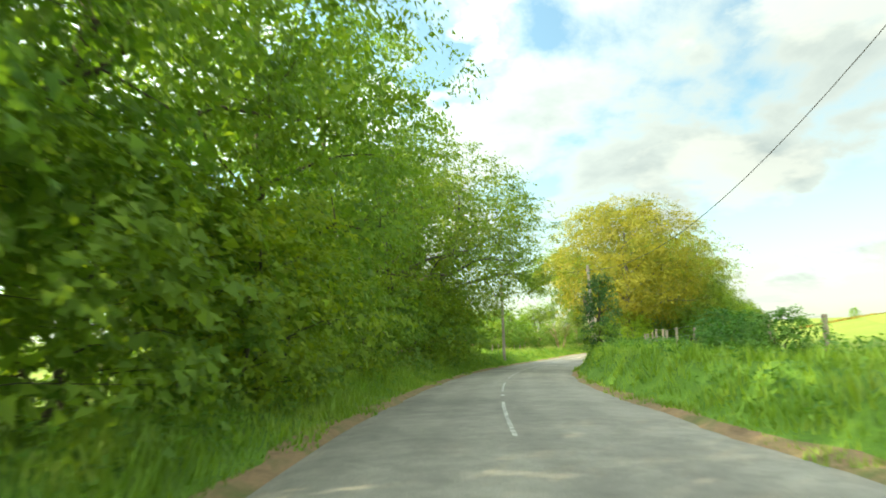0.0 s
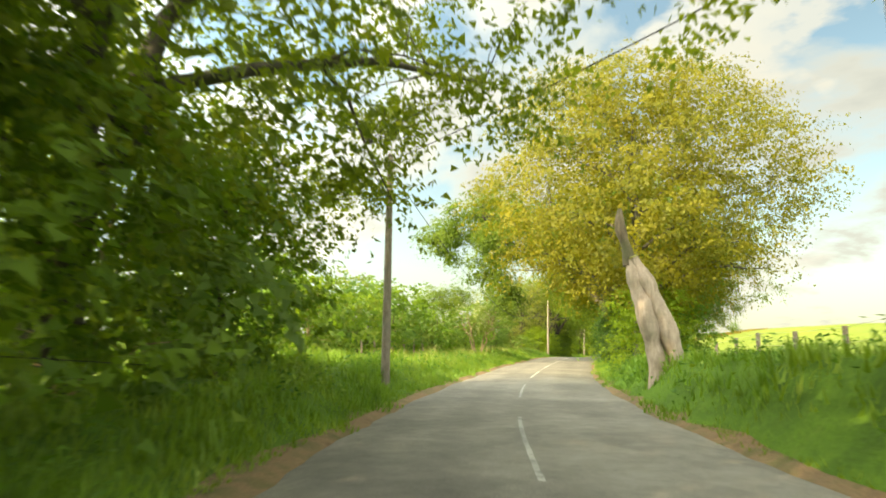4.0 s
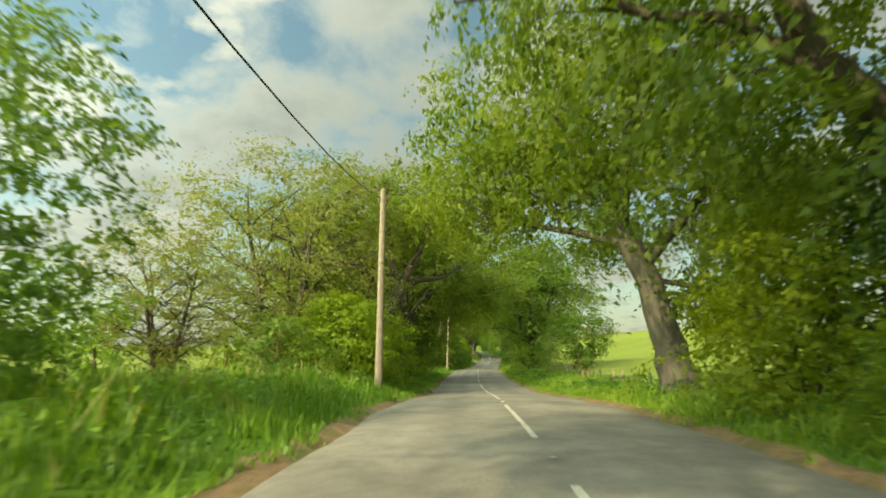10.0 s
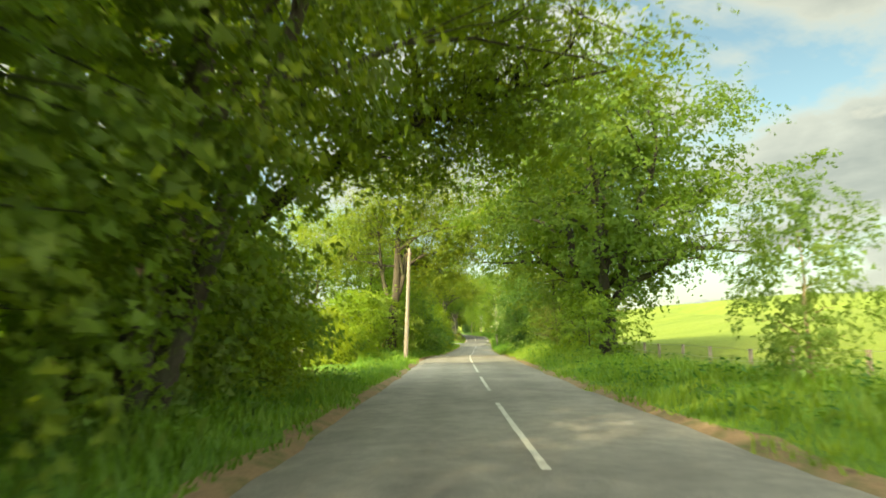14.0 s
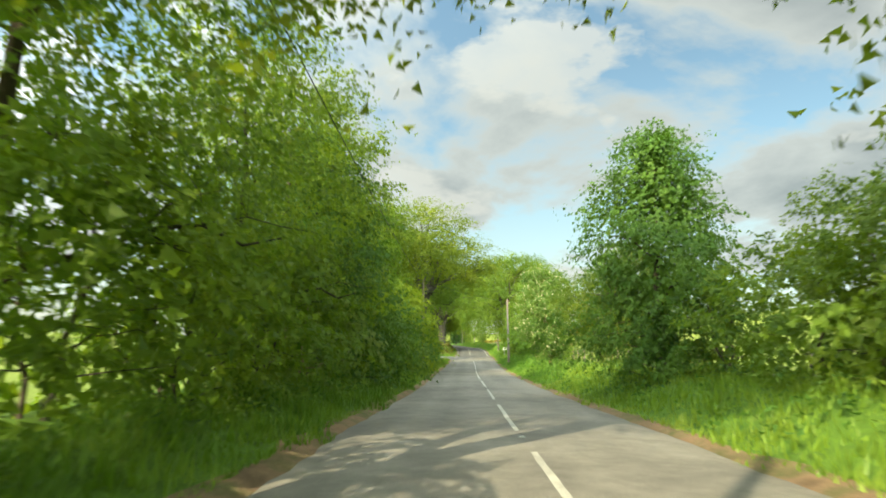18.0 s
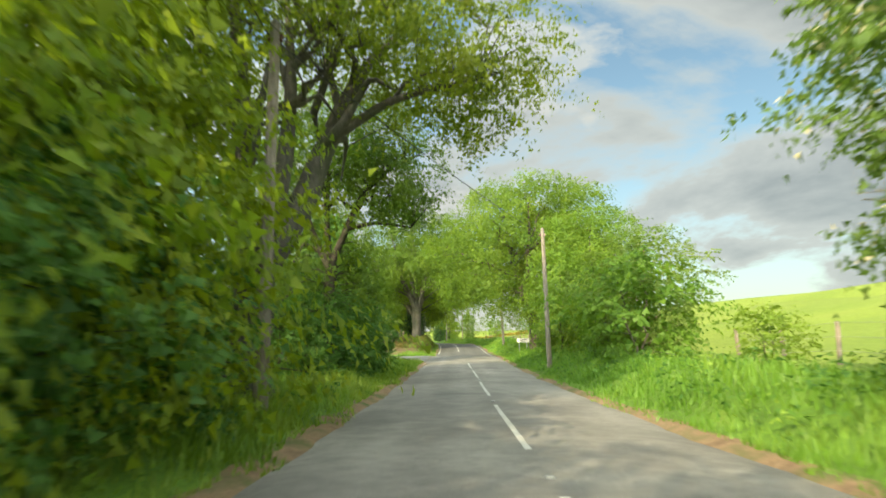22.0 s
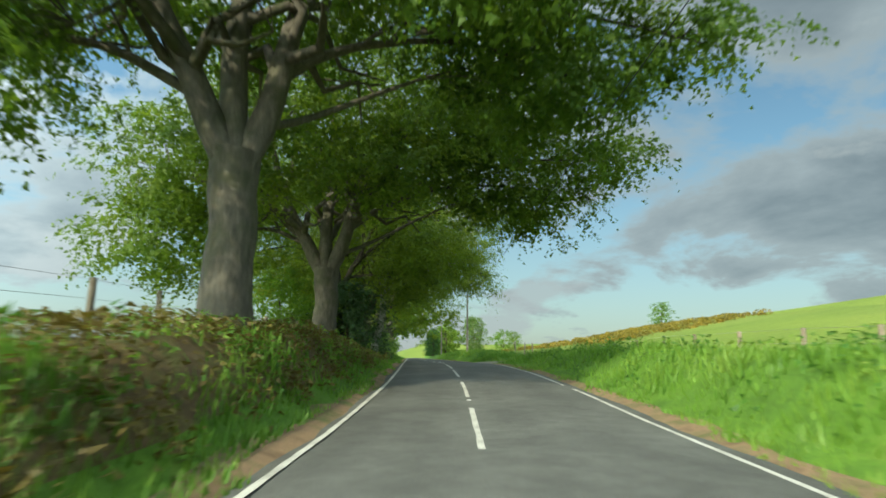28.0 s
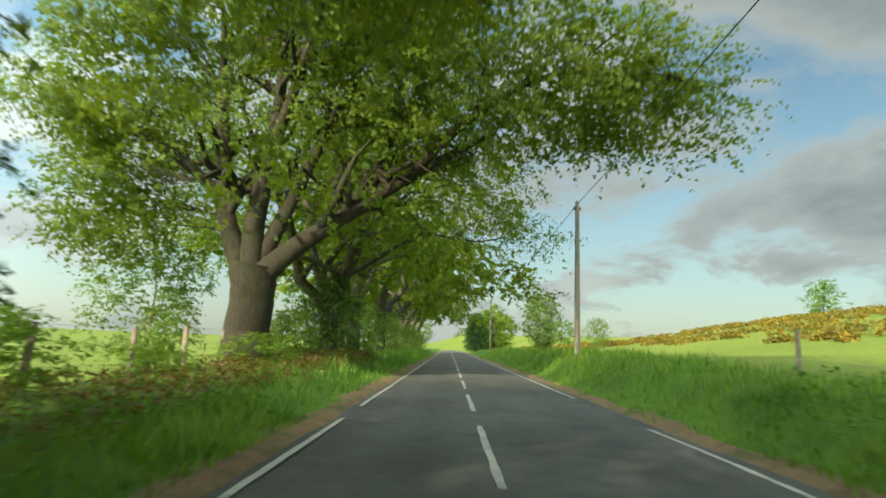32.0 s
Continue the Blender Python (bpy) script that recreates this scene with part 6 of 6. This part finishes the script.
        m = Matrix.Translation(p) @ pose(0, 0, 0, rg.uniform(-lean, lean), rg.uniform(-lean, lean), rg.uniform(0, 360))
        child("post", POSTS[i % 4], ob, "", m @ Matrix.Diagonal((1.3, 1.3, 1.08, 1)))
        tops.append(p)
    for w in range(wires):
        pts = np.array([tuple(p + Vector((0, 0, 0.45 + 0.38 * (w + 1)))) for p in tops])
        v, f = tubes([(pts, np.full(len(pts), 0.004))], 4)
        child("wire", mesh_of("wire", v, f, STEEL), ob, "thin rusty fence wire")


fence(16, 64, 8.6, 2.9, "weathered wooden post and wire fence on a grassy bank", seed=1, sunk=0.65)
fence(84, 170, 9.6, 2.8, "weathered wooden post and wire fence along pasture", seed=2, sunk=0.95)
fence(186, 236, 10.6, 3.0, "wooden post and wire fence along a green field", seed=3)
fence(262, 312, 9.4, 3.1, "wooden post and wire fence below a gorse hill", seed=4, sunk=0.9)
fence(273, 345, -7.0, 3.0, "leaning wooden field fence behind an avenue", seed=6, lean=6.0)
fence(328, 337, 9.6, 4.4, "two grey fence posts in verge grass", 1, seed=9)
fence(66, 80, -8.2, 2.1, "broken old fence posts leaning in long grass", 1, seed=11, lean=16.0)
fence(150, 163, -7.2, 3.2, "pale leaning fence posts on a bare slope", seed=7, lean=6.0)
fence(234, 250, -6.2, 4.0, "old fence posts in tall grass", seed=8)


def gate(s, l):
    o = spot(s, l)
    ob = thing("field_gate", Matrix.Translation(o) @ Matrix.Rotation(yaw_at(s), 4, "Z"), "old wooden field gate between two stout posts", "gate")
    for y in (-1.75, 1.75):
        child("gate_post", post_mesh(1.55, 0.12, int(y * 4) + 20), ob, "stout weathered gate post", Matrix.Translation((0, y, -0.25)))
    for i in range(5):
        b = bmesh.new()
        box(b, (0.035, 3.2, 0.085), (0, 0, 0.28 + i * 0.21), bevel=0.006)
        child("rail", from_bm(b, "rail", POST_WOOD), ob)
    b = bmesh.new()
    box(b, (0.03, 3.3, 0.08), (0.035, 0, 0.7), Euler((radians(17), 0, 0)), bevel=0.006)
    child("brace", from_bm(b, "brace", POST_WOOD), ob)


gate(319.5, 12.4)


def direction_sign(s, l):
    o = spot(s, l)
    ob = thing("direction_sign", Matrix.Translation(o) @ Matrix.Rotation(yaw_at(s) + radians(8), 4, "Z"), "low white direction sign on two short grey posts", "road sign")
    for x in (-0.32, 0.32):
        b = bmesh.new()
        bmesh.ops.create_cone(b, segments=12, radius1=0.035, radius2=0.035, depth=1.2, cap_ends=True, matrix=Matrix.Translation((x, 0.04, 0.35)))
        child("sign_post", from_bm(b, "sign_post", STEEL, True), ob)
    b = bmesh.new()
    box(b, (1.05, 0.025, 0.32), (0, 0, 0.86), bevel=0.01)
    face = child("sign_board", from_bm(b, "sign_board", WHITE), ob)
    for x, z, w in ((-0.05, 0.92, 0.66), (-0.12, 0.80, 0.48)):
        b = bmesh.new()
        box(b, (w, 0.004, 0.055), (x, -0.0165, z))
        child("lettering_bar", from_bm(b, "lettering_bar", BLACK), face, "illegible dark lettering")


direction_sign(262.3, 5.6)


# ---------------------------------------------------------------- grass and low plants
def blades(s0, s1, l0, l1, dens, lo, hi, mat, seed, label, near_edge=True, name="verge_grass", width=0.022):
    rg = np.random.default_rng(seed)
    n = int((s1 - s0) * abs(l1 - l0) * dens)
    s = rg.uniform(s0, s1, n)
    u = rg.random(n) ** (1.25 if near_edge else 1.0)
    l = l0 + (l1 - l0) * u
    if near_edge:
        # tongues of grass creep over the dirt towards the tarmac
        l -= math.copysign(0.3, l1 - l0) * np.maximum(0, np.sin(s * 0.9 + 2 * np.sin(s * 0.31 + seed)) + 0.3 * np.sin(s * 4.1)) * (1 - u) ** 6
    tuft = (np.sin(s * 2.1 + 2 * np.sin(l * 1.7)) + np.sin(l * 2.9 + s * 0.7) + 2) / 4
    keep = rg.random(n) < 0.45 + 0.55 * tuft
    mouth = (s > 251) & (s < 269.5) & (l < 0) & (np.abs(s - 260.6) < 2.6 + 5.4 * np.exp(-(np.abs(l) - 1.5) / 2.2))
    apron = (s > 309) & (s < 323) & (l > 0) & (np.abs(s - 316.2) < 2.1 + 4.1 * np.exp(-(np.abs(l) - 3.5) / 2.0))
    bare = (s > 269) & (s < 310) & (l < -3.4 - 0.3 * np.sin(s)) & (rg.random(n) < 0.93)
    keep &= ~mouth & ~apron & ~bare
    s, l, u, tuft = s[keep], l[keep], u[keep], tuft[keep]
    n = len(s)
    x, y, z = ground(s, l)
    h = (lo + (hi - lo) * rg.random(n)) * (0.55 + 0.75 * tuft) * (0.45 + 0.55 * smooth(0.0, 0.22, u))
    a = rg.uniform(0, 2 * math.pi, n)
    lean = rg.uniform(0.1, 0.75, n) * h
    w = width * rg.uniform(0.6, 1.6, n) * (0.7 + h)
    b = a + rg.normal(math.pi / 2, 0.4, n)
    base = np.stack([x, y, z - 0.03], 1)
    side = np.stack([np.cos(b) * w, np.sin(b) * w, 0 * w], 1)
    tip = base + np.stack([np.cos(a) * lean, np.sin(a) * lean, h], 1)
    o = base.mean(0)
    V = np.stack([base - side, base + side, tip], 1).reshape(-1, 3) - o
    ob = new(name, mesh_of(name, V, np.arange(n * 3).reshape(n, 3), mat))
    ob.location = o
    tagged(ob, label, "grass", kind="stuff")


def weeds(s0, s1, l0, l1, dens, hgt, size, mat, seed, label, name="verge_weeds"):
    rg = np.random.default_rng(seed)
    m = int((s1 - s0) * abs(l1 - l0) * dens)
    s, l = rg.uniform(s0, s1, m), rg.uniform(min(l0, l1), max(l0, l1), m)
    per = 12
    S = np.repeat(s, per) + rg.normal(0, 0.14, m * per)
    L = np.repeat(l, per) + rg.normal(0, 0.14, m * per)
    ok = ((L < -2.4) | (L > 4.1)) & ~((S > 251) & (S < 269.5) & (L < 0) & (L > -12)) & ~((S > 309) & (S < 323) & (L > 0))
    S, L = S[ok], L[ok]
    x, y, z = ground(S, L)
    P = np.stack([x, y, z + rg.random(len(S)) ** 0.8 * hgt], 1)
    o = P.mean(0)
    v, f = leaves(rg, P - o, np.tile([0, 0, 1.0], (len(S), 1)), size, 0.55, 0.2, 0.5)
    ob = new(name, mesh_of(name, v, f, mat))
    ob.location = o
    tagged(ob, label, "plants", kind="stuff")


for k, (a, b) in enumerate(((-12, 45), (45, 100), (100, 150), (150, 205), (205, 262), (262, 330))):
    blades(a, b, -2.22, -5.0, 175, 0.14, 0.40, GRASS, 10 + k, "lush green roadside grass on the verge")
    blades(a, b, 3.95, 8.2, 105, 0.14, 0.40, GRASS, 30 + k, "lush green roadside grass on the verge")
    weeds(a, b, -2.9, -4.9, 1.6, 0.4, 0.12, GRASS, 50 + k, "leafy docks and nettles in verge grass")
    weeds(a, b, 4.6, 8.0, 0.9, 0.4, 0.12, GRASS, 70 + k, "leafy docks and nettles in verge grass")
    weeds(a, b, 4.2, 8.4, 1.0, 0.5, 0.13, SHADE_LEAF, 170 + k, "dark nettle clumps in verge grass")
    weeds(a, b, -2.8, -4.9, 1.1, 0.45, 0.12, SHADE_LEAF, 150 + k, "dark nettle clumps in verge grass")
blades(48, 118, -4.9, -9.0, 60, 0.25, 0.6, GRASS, 91, "long rough grass before scrub", False)
blades(233, 251, -4.8, -8.0, 70, 0.3, 0.7, GRASS, 92, "tall seeding grass by the lane", False)
blades(233, 251, -4.0, -7.0, 12, 0.6, 1.0, GRASS_DRY, 93, "pale grass stalks in tall grass", False, "grass_stalks", 0.012)
blades(60, 118, -3.0, -7.0, 5, 0.5, 0.8, GRASS_DRY, 94, "pale grass stalks in tall grass", False, "grass_stalks", 0.012)
blades(330, 400, -2.4, -5.0, 45, 0.15, 0.45, GRASS, 95, "dark grass along an avenue")
blades(330, 400, 4.1, 9.0, 45, 0.15, 0.45, GRASS, 96, "lush green roadside grass on the verge")
weeds(270, 311, -2.6, -6.6, 9.0, 0.4, 0.13, HEATH, 97, "brown bracken and heather covering an earth bank", "bank_plants")
weeds(322, 352, -3.6, -7.2, 8.0, 0.35, 0.12, HEATH, 99, "brown dead bracken on an avenue bank", "bank_plants")
weeds(152, 162, -4.0, -7.0, 1.6, 0.3, 0.12, HEATH, 98, "dead brown bracken on a bare slope", "bank_plants")


# ---------------------------------------------------------------- gorse on the hill
def gorse(s0, s1, l0, l1, count, seed, label):
    rg = np.random.default_rng(seed)
    P = []
    for i in range(count):
        s, l = rg.uniform(s0, s1), rg.uniform(l0, l1)
        if math.sin(s * 0.21) + math.sin(l * 0.33 + s * 0.07) < -0.5:
            continue
        p = np.array(spot(s, l))
        r = rg.uniform(0.5, 1.2)
        d = rg.normal(0, 1, (70, 3))
        d /= np.linalg.norm(d, axis=1)[:, None]
        d[:, 2] = np.abs(d[:, 2]) * 0.75
        P.append(p + d * r)
    P = np.concatenate(P)
    o = P.mean(0)
    v, f = leaves(rg, P - o, np.tile([0, 0, 1.0], (len(P), 1)), 0.34, 0.7, 0, 0.6)
    ob = new("gorse_thicket", mesh_of("gorse_thicket", v, f, GORSE))
    ob.location = o
    tagged(ob, label, "gorse", kind="stuff")


gorse(360, 430, 26, 58, 430, 1, "yellow-flowering gorse thicket on a hillside")
gorse(400, 470, 56, 78, 260, 2, "yellow-flowering gorse thicket along a hilltop")
gorse(415, 480, 16, 34, 200, 3, "yellow-flowering gorse thicket above the lane")
